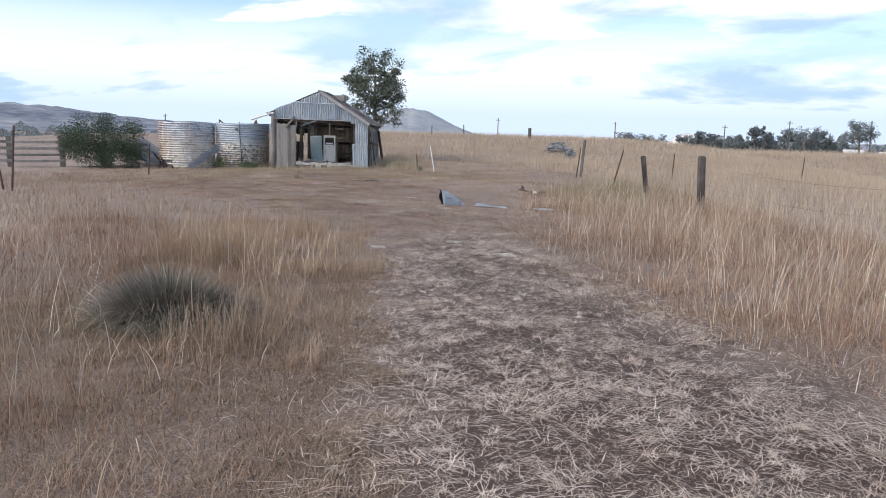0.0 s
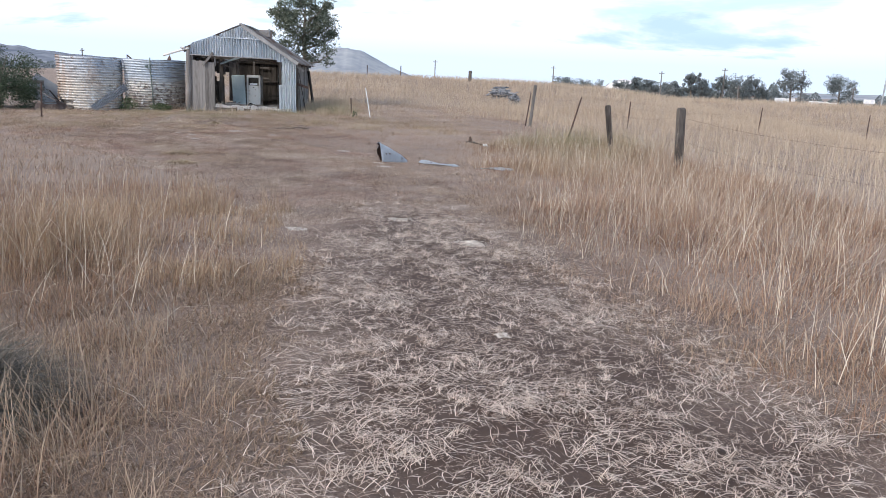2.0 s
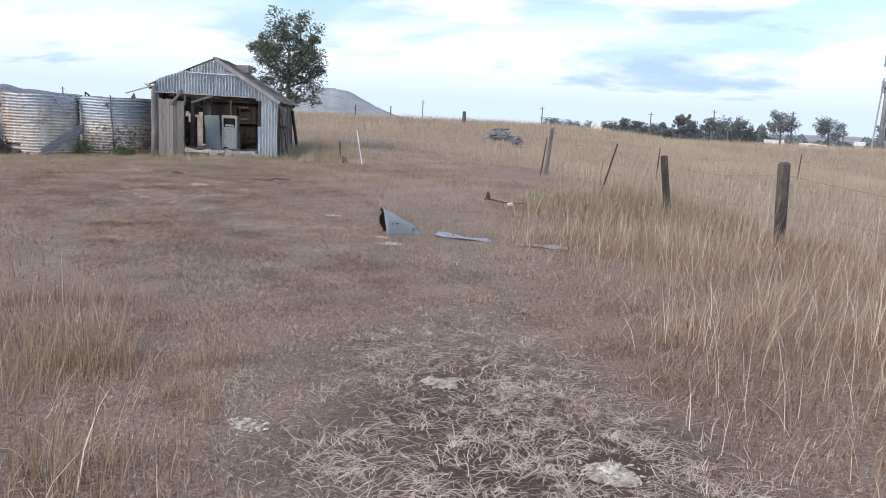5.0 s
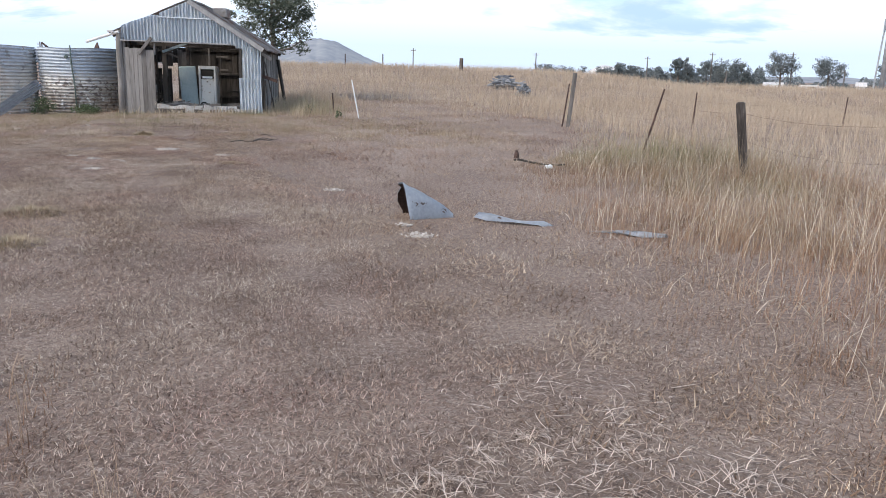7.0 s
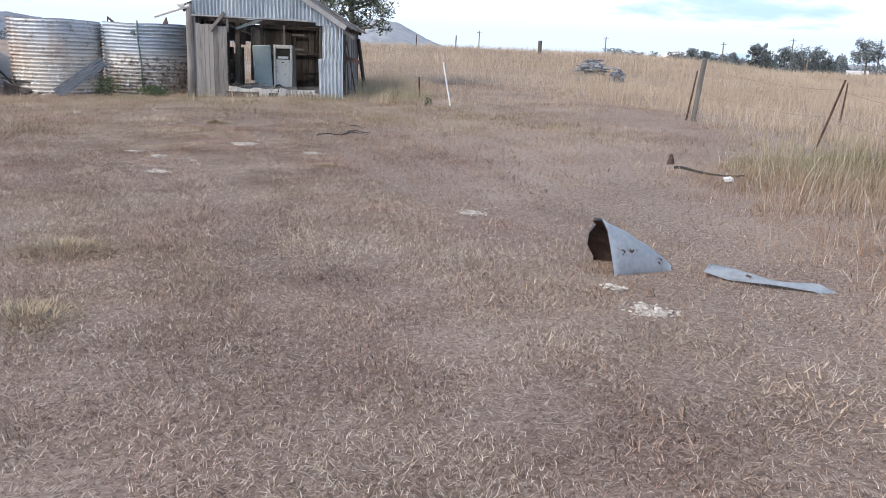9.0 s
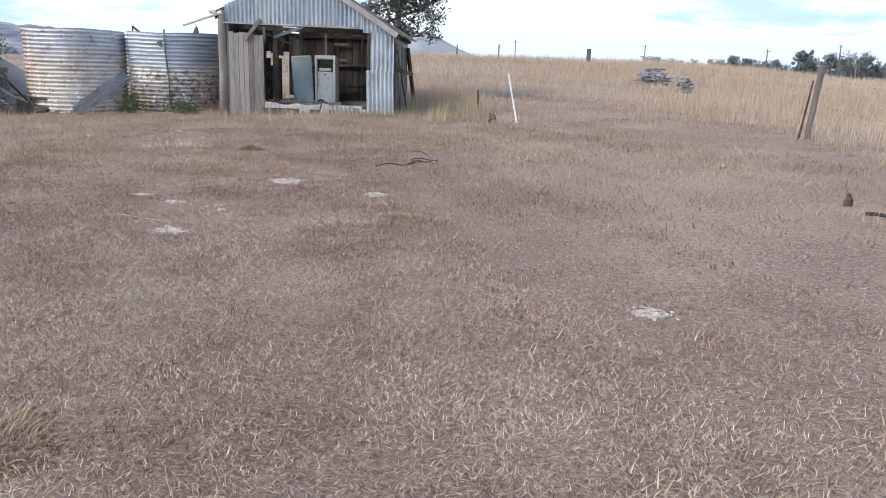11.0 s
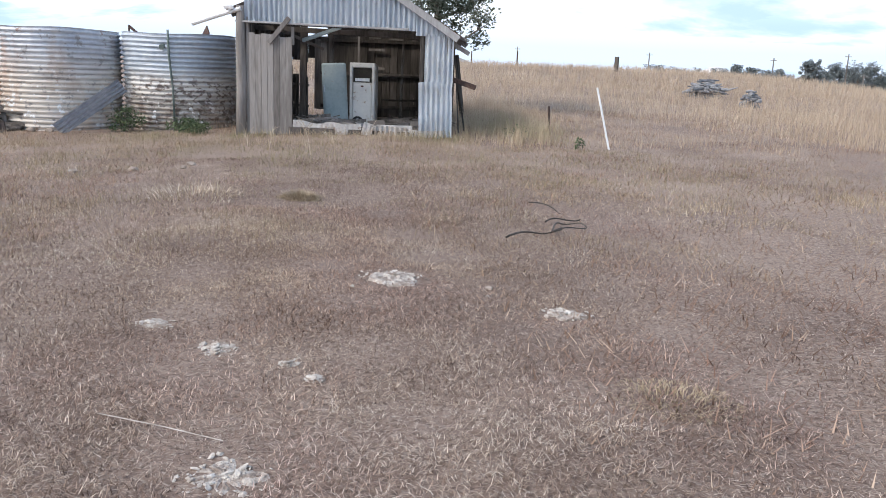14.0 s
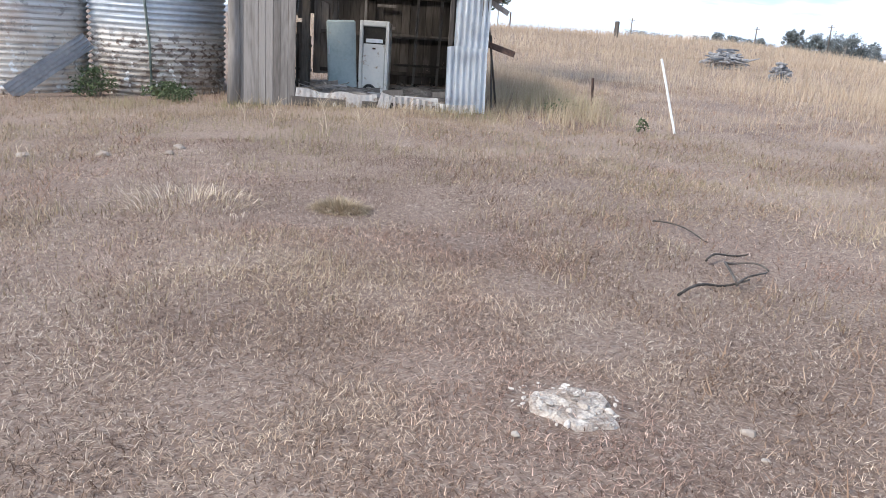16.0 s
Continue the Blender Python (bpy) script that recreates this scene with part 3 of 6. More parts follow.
def straw_zone(s, p):
    """1 on the trodden straw at the start of the track, 0 on the turf."""
    c = np.interp(s, [0, 5, 9, 12], [1.4, 0.9, 0.35, 0.2])
    w = np.interp(s, [0, 5, 9, 12, 14], [2.0, 1.6, 1.25, 0.9, 0.3])
    return smooth((w - np.abs(p - c)) / 0.7 + 0.3) * smooth((14.0 - s) / 3) * smooth((s + 1.0) / 1.5)


def bare_earth():
    """Darker bare soil where the track is trodden."""
    nt = M_SOIL.node_tree
    bsdf = nt.nodes["Principled BSDF"]
    at = nt.nodes.new("ShaderNodeAttribute")
    at.attribute_name = "bare"
    mx = nt.nodes.new("ShaderNodeMix")
    mx.data_type = "RGBA"
    nt.links.new(at.outputs["Fac"], mx.inputs[0])
    nt.links.new(bsdf.inputs["Base Color"].links[0].from_socket, mx.inputs[6])
    mx.inputs[7].default_value = (0.098, 0.065, 0.051, 1)
    nt.links.new(mx.outputs[2], bsdf.inputs["Base Color"])


bare_earth()
build_ground()


def ridge(name, dist, depth, profile, mat, label, rough=0.12, seed=0):
    """A range of hills round the camera's valley: a crest height for each bearing, with both flanks."""
    yaws = np.array([p[0] for p in profile], float)
    hs = np.array([p[1] for p in profile], float)
    n = 140
    ys = np.linspace(yaws[0], yaws[-1], n)
    order = np.argsort(yaws)
    crest = np.interp(ys, yaws[order], hs[order])
    verts, faces = [], []
    steps = [(-1.0, 0.0), (-0.75, 0.18), (-0.5, 0.5), (-0.25, 0.82), (0.0, 1.0), (0.4, 0.75), (1.0, 0.0)]
    for yv, h in zip(ys, crest):
        for f, r in steps:
            d = dist + depth * f
            x, y = -math.sin(radians(yv)) * d, math.cos(radians(yv)) * d
            bump = rough * h * noise.noise(Vector((yv * 1.1 + seed, f * 2.0, seed))) + rough * 0.35 * h * noise.noise(Vector((yv * 4.0, f * 5.0, seed)))
            verts.append((x, y, -4 + (h + 4) * r + bump * r))
    m = len(steps)
    for i in range(n - 1):
        for j in range(m - 1):
            a = i * m + j
            faces.append((a, a + 1, a + m + 1, a + m))
    ob = mesh_of(name, verts, faces, mat)
    for poly in ob.data.polygons:
        poly.use_smooth = True
    return tagged(ob, label, "hill", kind="structure")


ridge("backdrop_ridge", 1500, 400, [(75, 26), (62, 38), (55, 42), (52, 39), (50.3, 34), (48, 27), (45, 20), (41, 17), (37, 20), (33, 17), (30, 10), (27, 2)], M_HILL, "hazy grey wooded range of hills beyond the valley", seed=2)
ridge("backdrop_hill", 1250, 260, [(34.5, 0), (32.5, 16), (30.5, 34), (29, 43), (28, 46), (27.2, 43), (26.2, 33), (25, 20), (23.8, 10), (22.5, 5), (20, 2), (18, 0)], M_HILL2, "pale hazed bare rounded hill behind the paddock crest", seed=5)
ridge("backdrop_low_range", 3200, 500, [(22, 12), (15, 14), (8, 10), (0, 14), (-6, 18), (-12, 13), (-20, 18), (-30, 14), (-45, 24), (-60, 18)], M_HILL2, "faint low range hazed blue-grey on the horizon", seed=9)


# ---- the shed ----
SHED = Matrix.Translation((-22.03, 28.235, 0.06)) @ Matrix.Rotation(radians(25), 4, "Z")
W, D = 4.19, 4.5          # front and depth
APEX, EAVE_L, EAVE_R = 3.30, 2.36, 2.02


def roof_z(x):
    return EAVE_L + (APEX - EAVE_L) * (x + 0.1) / (W / 2 + 0.1) if x < W / 2 else APEX + (EAVE_R - APEX) * (x - W / 2) / (W / 2)


def build_shed():
    shed = thing("shed", SHED, "derelict corrugated iron shed with an open front and ragged walls", "shed")

    def P(name, bm, mat, label="", soft=False):
        return part(name, bm, mat, shed, label, soft)

    # gable sheets over the opening, the two upper ones lapped over the lower
    xs = [0.15, 0.76, 1.44, 2.10, 2.78, 3.46, 4.19]
    for i, (a, b) in enumerate(zip(xs, xs[1:])):
        low = lambda x, a=a, i=i: (2.09 - 0.014 * (a + x)) - (0.08 if i == 5 else 0.0)
        P("gable_sheet", corrugated(b - a + 0.03, lambda x, a=a: min(2.86, roof_z(a + x) + (0.035 + 0.02 * math.sin(5 * (a + x)) if a + x < 2.0 else -0.05)), low, seed=i, m=Matrix.Translation((a, -0.03 - 0.003 * (i % 2), 0))), M_GALV)
    for i, (a, b) in enumerate(((1.28, 2.05), (2.05, 2.78))):
        P("gable_sheet", corrugated(b - a + 0.02, lambda x, a=a: roof_z(a + x) - 0.03, lambda x: 2.80, seed=20 + i, m=Matrix.Translation((a, -0.058, 0))), M_GALV)
    P("flashing", beam((1.25, -0.075, 2.80), (2.85, -0.075, 2.78), 0.02, 0.03), M_GALV)
    # right-hand front wall: an upper and a lower sheet with torn edges
    P("wall_sheet", corrugated(0.56, lambda x: 2.0, lambda x: 1.02, seed=31, dent=0.02, m=Matrix.Translation((3.64, -0.035, 0))), M_GALV)
    P("wall_sheet", corrugated(0.66, lambda x: 1.08 + 0.02 * math.sin(x * 9), lambda x: 0.02 + 0.1 * max(0, 0.25 - x), seed=32, dent=0.03, m=Matrix.Translation((3.56, -0.052, 0)) @ Matrix.Rotation(radians(-1.5), 4, "Y")), M_GALV)
    P("wall_sheet", corrugated(1.55, lambda x: 0.20 + 0.03 * math.sin(x * 4), lambda x: -0.20, seed=33, dent=0.03, m=Matrix.Translation((2.50, -0.085, 0)) @ Matrix.Rotation(radians(1.0), 4, "Y")), M_GALV_PALE, "pale corrugated skirt sheet")
    for i, (a, b, z0, z1, t) in enumerate(((1.06, 1.72, 0.02, 0.27, 5), (1.70, 2.42, -0.02, 0.24, 1))):
        P("skirt_sheet", corrugated(b - a, lambda x, z1=z1: z1 + 0.015 * math.sin(x * 11), lambda x, z0=z0: z0 + 0.02 * math.sin(x * 7), amp=0.004, seed=40 + i, dent=0.03, m=Matrix.Translation((a, -0.07 - 0.02 * i, 0)) @ Matrix.Rotation(radians(t), 4, "Y") @ Matrix.Rotation(radians(-8), 4, "X")), M_GALV_PALE, "dirty white bent sheet")
    P("skirt_sheet", corrugated(0.20, lambda x: 0.30, lambda x: 0.0, amp=0.003, seed=44, m=Matrix.Translation((2.42, -0.16, 0.0)) @ Matrix.Rotation(radians(14), 4, "Y") @ Matrix.Rotation(radians(-14), 4, "X")), M_GALV_PALE)
    P("sill", beam((1.0, 0.02, 0.06), (3.6, 0.02, 0.04), 0.22, 0.14), M_DARKWOOD)
    # posts, header and barge boards
    P("post", tube([(0.04, -0.02, -0.25), (0.07, -0.02, 0.9), (0.06, -0.02, 1.7), (0.075, -0.02, 2.40)], [0.105, 0.098, 0.094, 0.085], 9), M_GREYWOOD, "round grey corner post", True)
    P("post", beam((0.19, 0.03, -0.05), (0.19, 0.03, 2.2), 0.06, 0.08), M_GREYWOOD)
    P("post", beam((4.12, 0.05, -0.1), (4.12, 0.05, 2.05), 0.1, 0.1), M_DARKWOOD)
    P("post", beam((3.58, 0.03, 0.0), (3.58, 0.03, 2.0), 0.07, 0.07), M_DARKWOOD)
    P("header", beam((-0.02, -0.062, 2.11), (3.32, -0.062, 2.07), 0.05, 0.035), M_PALEWOOD, "silvered batten across the opening")
    P("header", beam((0.0, 0.06, 2.12), (4.15, 0.06, 2.06), 0.08, 0.08), M_DARKWOOD)
    P("barge_board", beam((2.12, -0.10, APEX - 0.02), (4.28, -0.10, EAVE_R - 0.10), 0.025, 0.13, roll=radians(0)), M_PALEWOOD, "pale grey board along the roof edge")
    P("brace", beam((0.62, -0.09, 1.72), (1.02, -0.09, 2.2), 0.05, 0.09), M_GREYWOOD)
    P("brace", beam((1.06, 0.05, 1.7), (1.06, 0.05, 2.04), 0.06, 0.06), M_GREYWOOD)
    # a door of upright boards, standing shut at one side of the opening
    door = thing("door", Matrix.Identity(4), "", "")
    door.parent = shed
    n = 7
    for i in range(n):
        a = 0.225 + i * 0.120
        part("plank", box(a, a + 0.117, -0.045, -0.02, -0.05 + random.uniform(-0.02, 0.02), 1.90 + random.uniform(-0.02, 0.01) - 0.008 * i, 0.004, wobble=0.003), M_GREYWOOD, door)
    # roof: corrugated sheets on both slopes, some gone on one side
    for side in (0, 1):
        for i in range(6):
            y0 = (-0.12 if side else 0.03) + i * 0.78
            if side == 0 and i in (1, 4):
                continue
            if side == 0:
                a, b = Vector((-0.22, 0, EAVE_L - 0.05)), Vector((W / 2 + 0.02, 0, APEX + 0.03))
            else:
                a, b = Vector((W + 0.22, 0, EAVE_R - 0.10)), Vector((W / 2 - 0.02, 0, APEX + 0.03))
            d = b - a
            ang = math.atan2(d.z, d.x)
            bm = corrugated(0.80, lambda x: d.length, lambda x: -0.05 * ((i * 7) % 3), rows=6, seed=60 + i + side * 9, dent=0.012)
            m = Matrix.Translation((a.x, y0, a.z + 0.004 * i % 2)) @ Matrix.Rotation(math.pi / 2 - ang, 4, "Y") @ Matrix.Rotation(math.pi / 2, 4, "Z")
            bmesh.ops.transform(bm, matrix=m, verts=bm.verts)
            P("roof_sheet", bm, M_ROOF)
    P("ridge_cap", tube([(W / 2, -0.12, APEX + 0.03), (W / 2, 2.2, APEX + 0.05), (W / 2, D, APEX + 0.0)], 0.07, 8, squash=0.5), M_ROOF)
    P("roof_vent", box(W / 2 + 0.25, W / 2 + 0.7, 2.6, 3.4, APEX - 0.3, APEX - 0.02, 0.01, wobble=0.02), M_ROOF, "raised rusty box on the roof")
    for i in range(5):
        y = 0.15 + i * 1.05
        P("rafter", beam((-0.15, y, EAVE_L - 0.13), (W / 2, y, APEX - 0.06), 0.05, 0.09), M_DARKWOOD)
        P("rafter", beam((W + 0.15, y, EAVE_R - 0.17), (W / 2, y, APEX - 0.06), 0.05, 0.09), M_DARKWOOD)
    P("fallen_rafter", beam((1.10, 0.9, 1.82), (1.95, 0.35, 2.08), 0.05, 0.07), M_BLUE, "pale blue painted rafter hanging loose")
    P("fallen_rafter", beam((0.55, 0.7, 2.06), (1.5, 1.1, 1.66), 0.05, 0.06), M_DARKWOOD)
    P("tie_beam", beam((0, 1.3, 2.06), (W, 1.3, 1.98), 0.08, 0.1), M_DARKWOOD)
    P("tie_beam", beam((0, 2.7, 2.1), (W, 2.7, 2.0), 0.08, 0.1), M_DARKWOOD)
    # back wall of boards with gaps, their dark colour standing for shade
    x = 1.06
    while x < W - 0.05:
        w = random.uniform(0.13, 0.19)
        top = roof_z(x + w / 2) - 0.1
        z0 = random.choice((0.1, 0.12, 0.15, 0.3))
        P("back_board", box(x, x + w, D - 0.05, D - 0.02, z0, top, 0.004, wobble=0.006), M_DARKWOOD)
        x += w + random.uniform(0.004, 0.012)
    for i in range(17):
        a = 1.10 + i * 0.185
        P("back_board", box(a, a + 0.18, D - 0.012, D + 0.01, 0.0, roof_z(a + 0.09) - 0.04, 0.004), M_DARKWOOD)
    for z in (0.35, 1.15, 1.95):
        P("rail", beam((0.9, D - 0.09, z), (W, D - 0.09, z), 0.06, 0.08), M_DARKWOOD)
    # right wall: boards and sheets with gaps, left wall mostly gone
    y = 0.12
    i = 0
    while y < D - 0.1:
        w = random.uniform(0.14, 0.2)
        if i not in (1, 2, 9):
            P("side_board", box(W - 0.02, W + 0.01, y, y + w, 0.05, 1.96 + random.uniform(-0.1, 0.0), 0.004, wobble=0.008), M_GREYWOOD if i % 3 else M_DARKWOOD)
        y += w + random.uniform(0.005, 0.03)
        i += 1
    for z in (0.6, 1.3):
        P("rail", beam((W - 0.06, 0.05, z), (W - 0.06, D, z), 0.06, 0.07), M_DARKWOOD)
    for y in (1.4, 2.9, 4.4):
        P("post", beam((0.02, y, -0.1), (0.02, y, 2.3), 0.1, 0.1), M_DARKWOOD)
        P("post", beam((W - 0.08, y, -0.1), (W - 0.08, y, 2.05), 0.09, 0.09), M_DARKWOOD)
    P("wall_plate", beam((0.0, 0.0, 2.27), (0.0, D, 2.27), 0.08, 0.1), M_DARKWOOD)
    P("wall_plate", beam((W, 0.0, 1.93), (W, D, 1.93), 0.08, 0.1), M_DARKWOOD)
    P("side_sheet", corrugated(1.3, lambda x: 1.5, lambda x: 0.1, seed=71, m=Matrix.Translation((0.0, 3.1, 0)) @ Matrix.Rotation(math.pi / 2, 4, "Z")), M_ROOF)
    # upper boards that close the back and the left side under the roof, in the same shade-dark colour
    for i in range(8):
        a = 0.02 + i * 0.185
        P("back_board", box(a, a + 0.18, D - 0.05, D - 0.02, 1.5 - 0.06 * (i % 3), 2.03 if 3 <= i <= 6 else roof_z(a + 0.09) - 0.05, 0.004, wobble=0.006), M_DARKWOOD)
    for i in range(22):
        a = 0.25 + i * 0.19
        z0 = 1.45 if i > 5 else 0.1
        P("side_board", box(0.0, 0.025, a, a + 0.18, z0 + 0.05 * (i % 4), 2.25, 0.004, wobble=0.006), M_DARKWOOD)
    for i, (x, z, L) in enumerate(((0.1, 0.3, 0.5), (0.15, 0.55, 0.45), (0.05, 0.75, 0.5), (0.1, 0.2, 0.6))):
        P("loose_board", beam((x, 2.2 + 0.2 * i, z), (x + L, 2.3 + 0.2 * i, z + 0.12 * (-1) ** i), 0.04, 0.14), M_DARKWOOD)
    for i, a in enumerate((0.74, 0.90)):
        P("back_board", box(a, a + 0.155, D - 0.06, D - 0.03, 0.25, 1.95, 0.004, wobble=0.006), M_GREYWOOD)
    for i in range(3):
        P("back_board", box(0.02 + i * 0.17, 0.18 + i * 0.17, D - 0.05, D - 0.02, 0.1, 1.3 - 0.2 * (i % 2), 0.004, wobble=0.008), M_DARKWOOD)
    # inner partition posts and a broken picket rail
    P("inner_post", beam((0.98, 1.5, 0.0), (1.02, 1.5, 2.1), 0.14, 0.13), M_DARKWOOD)
    P("inner_post", beam((1.36, 3.3, 0.1), (1.33, 3.3, 2.1), 0.10, 0.10), M_GREYWOOD)
    for k in range(5):
        P("picket", beam((0.62 + k * 0.11, 1.6, 0.15), (0.60 + k * 0.115, 1.62, 1.12 + 0.07 * math.sin(k * 3)), 0.05, 0.025), M_DARKWOOD)
    P("rail", beam((0.5, 1.65, 0.5), (1.1, 1.65, 0.46), 0.05, 0.04), M_DARKWOOD)
    P("rail", beam((0.5, 1.65, 0.95), (1.1, 1.65, 0.9), 0.05, 0.04), M_DARKWOOD)
    P("stud", beam((1.86, 4.3, 1.2), (1.86, 4.3, 2.1), 0.05, 0.05), M_GREYWOOD)
    # earth floor slab
    P("floor_slab", box(0.1, W - 0.1, 0.1, D - 0.1, -0.1, 0.10, 0.01, wobble=0.01), M_RUBBISH)
    # shelf frame against the back wall
    for x in (2.95, 3.45):
        P("stud", beam((x, 3.9, 0.1), (x + 0.03, 3.9, 1.9), 0.06, 0.06), M_GREYWOOD)
    for z in (0.55, 1.12):
        P("shelf", beam((2.5, 3.85, z), (4.0, 3.85, z + 0.02), 0.04, 0.22, roll=math.pi / 2), M_DARKWOOD)
    for x, z, L in ((2.1, 1.75, 0.4), (2.1, 2.05, 0.3), (2.6, 2.02, 0.35), (2.2, 1.3, 0.3)):
        P("batten", beam((x, 4.38, z), (x + L, 4.38, z), 0.03, 0.06), M_GREYWOOD)
    # gutter pipe that leads to the tanks
    P("gutter_pipe", tube([(0.10, -0.1, 2.34), (-0.4, 0.05, 2.20), (-0.95, 0.25, 2.04)], 0.042, 8), M_WHITE, "white pipe sloping down from the eave")
    P("gutter_end", box(-0.22, -0.05, -0.14, -0.08, 2.33, 2.39, 0.01, wobble=0.02), M_GALV_PALE)
    return shed


build_shed()


def build_fridge():
    # an old fridge with its door swung wide open
    fr = thing("refrigerator", SHED @ pose(1.93, 2.0, 0.10, 0, 0, -3), "old white refrigerator with its pale blue door hanging open", "refrigerator")
    w, h, d = 0.56, 1.32, 0.55
    part("cabinet", box(0, w, 0.05, d, 0.0, h, 0.065), M_ENAMEL, fr, "chipped white enamel")
    bm = bmesh.new()
    for a, b, z0, z1 in ((0, 0.065, 0, h), (w - 0.065, w, 0, h), (0.065, w - 0.065, h - 0.10, h), (0.065, w - 0.065, 0, 0.08)):
        box(a, b, 0.0, 0.05, z0, z1, 0.012, bm=bm)
    part("door_frame", bm, M_ENAMEL, fr)
    # near-black flat panel painted as the shade inside the empty freezer
    part("freezer_shade", box(0.075, w - 0.075, 0.035, 0.048, h - 0.42, h - 0.11), M_BLACK, fr, "dark flat panel standing for the shade in the freezer opening")
    part("freezer_shelf", box(0.12, w - 0.12, 0.02, 0.034, h - 0.40, h - 0.33, 0.004), M_GALV, fr)
    part("inner_panel", box(0.075, w - 0.075, 0.02, 0.046, 0.09, h - 0.43, 0.01), M_ENAMEL, fr)
    part("latch", box(w / 2 - 0.03, w / 2 + 0.03, 0.005, 0.02, h - 0.52, h - 0.49, 0.004), M_RUST, fr)
    door = part("door", box(-0.56, -0.015, -0.05, 0.02, 0.03, h - 0.01, 0.03), M_BLUE, fr, "pale blue enamelled door")
    part("door_liner", box(-0.50, -0.07, -0.058, -0.051, 0.1, h - 0.1, 0.003), M_BLUE, door)
    door.rotation_euler = (0, radians(-3), 0)
    part("handle", box(-0.53, -0.505, -0.075, -0.05, h * 0.52, h * 0.64, 0.006), M_GALV, door)


build_fridge()


def heap(name, m, rx, ry, rz, mat, label, category, bits=0, bit_mat=None, seed=1):
    """A low heap with loose pieces lying on it."""
    ob = thing(name, m, label, category)
    part("mound", stone_mesh(rx, ry, rz, seed, 4, 0.5), mat, ob)
    rnd = random.Random(seed)
    for _ in range(bits):
        a, r = rnd.uniform(0, 6.28), rnd.uniform(0.1, 0.8)
        x, y = rx * r * math.cos(a), ry * r * math.sin(a)
        z = rz * (1 - r * r) * 0.85
        b = rnd.uniform(0, 6.28)
        L = rnd.uniform(0.12, 0.45)
        part("stick", beam((x, y, z), (x + L * math.cos(b), y + L * math.sin(b), z + rnd.uniform(-0.05, 0.1)), 0.03, 0.015), bit_mat, ob)
    return ob


heap("rubbish_heap", SHED @ pose(1.55, 0.95, 0.10), 0.75, 0.5, 0.16, M_RUBBISH, "heap of grey rubbish and twigs on the shed floor", "rubbish heap", 44, M_GREYWOOD, 3)
heap("rubbish_heap", SHED @ pose(3.2, 2.6, 0.10), 0.9, 0.7, 0.12, M_RUBBISH, "low dusty heap of scrap behind the fallen sheet", "rubbish heap", 30, M_DARKWOOD, 4)


def build_wheel():
    wheel = thing("wheel", SHED @ pose(2.18, 1.45, 0.17, 80, 0, 10), "small dark wheel lying before the refrigerator", "wheel")
    bm = bmesh.new()
    n, m2 = 24, 8
    rings = [[bm.verts.new(((0.10 + 0.025 * math.cos(j * 2 * math.pi / m2)) * math.cos(i * 2 * math.pi / n), (0.10 + 0.025 * math.cos(j * 2 * math.pi / m2)) * math.sin(i * 2 * math.pi / n), 0.03 * math.sin(j * 2 * math.pi / m2))) for j in range(m2)] for i in range(n)]
    for i in range(n):
        for j in range(m2):
            bm.faces.new((rings[i][j], rings[(i + 1) % n][j], rings[(i + 1) % n][(j + 1) % m2], rings[i][(j + 1) % m2]))
    part("tyre", bm, M_TYRE, wheel, soft=True)
    part("hub", tube([(0, 0, -0.02), (0, 0, 0.02)], 0.05, 10), M_RUST, wheel)


build_wheel()


def floor_boards():
    """Broken boards and bent scraps strewn over the shed's floor."""
    rng = random.Random(12)
    for k in range(9):
        x, y, a = rng.uniform(1.1, 3.4), rng.uniform(0.25, 1.3), rng.uniform(-0.6, 0.6)
        L = rng.uniform(0.35, 0.9)
        d = Vector((math.cos(a), math.sin(a), rng.uniform(-0.05, 0.14)))
        s = SHED @ Vector((x, y, 0.15 + 0.02 * k % 0.1))
        e = SHED @ (Vector((x, y, 0.15 + 0.02 * k % 0.1)) + d * L)
        tagged(part("board", beam(s, e, 0.02, rng.uniform(0.06, 0.12)), M_GREYWOOD if k % 3 else M_PALEWOOD), "broken weathered board lying on the shed floor", "board", "boards on the shed floor")


floor_boards()

# loose poles and planks that lean on the shed's far corner
for a, b, w in (((4.36, 0.3, 0.0), (4.26, 0.25, 1.3), 0.028), ((4.50, 0.9, 0.0), (4.22, 0.7, 1.6), 0.03), ((4.50, 4.3, 0.0), (4.27, 4.1, 1.7), 0.10)):
    ob = part("leaning_pole", beam(SHED @ Vector(a), SHED @ Vector(b), w, w * 0.8), M_DARKWOOD)
    tagged(ob, "dark weathered pole leaning on the shed wall", "pole", "poles leaning on the shed")
tagged(part("leaning_plank", beam(SHED @ Vector((4.20, 0.2, 1.16)), SHED @ Vector((4.66, 0.12, 1.02)), 0.05, 0.10), M_RUST), "short rusty plank sticking out of the shed wall", "plank")
tagged(part("leaning_plank", beam(SHED @ Vector((4.15, 0.15, 1.86)), SHED @ Vector((4.50, 0.1, 1.66)), 0.04, 0.08), M_GREYWOOD), "broken grey board hanging from the shed eave", "plank")


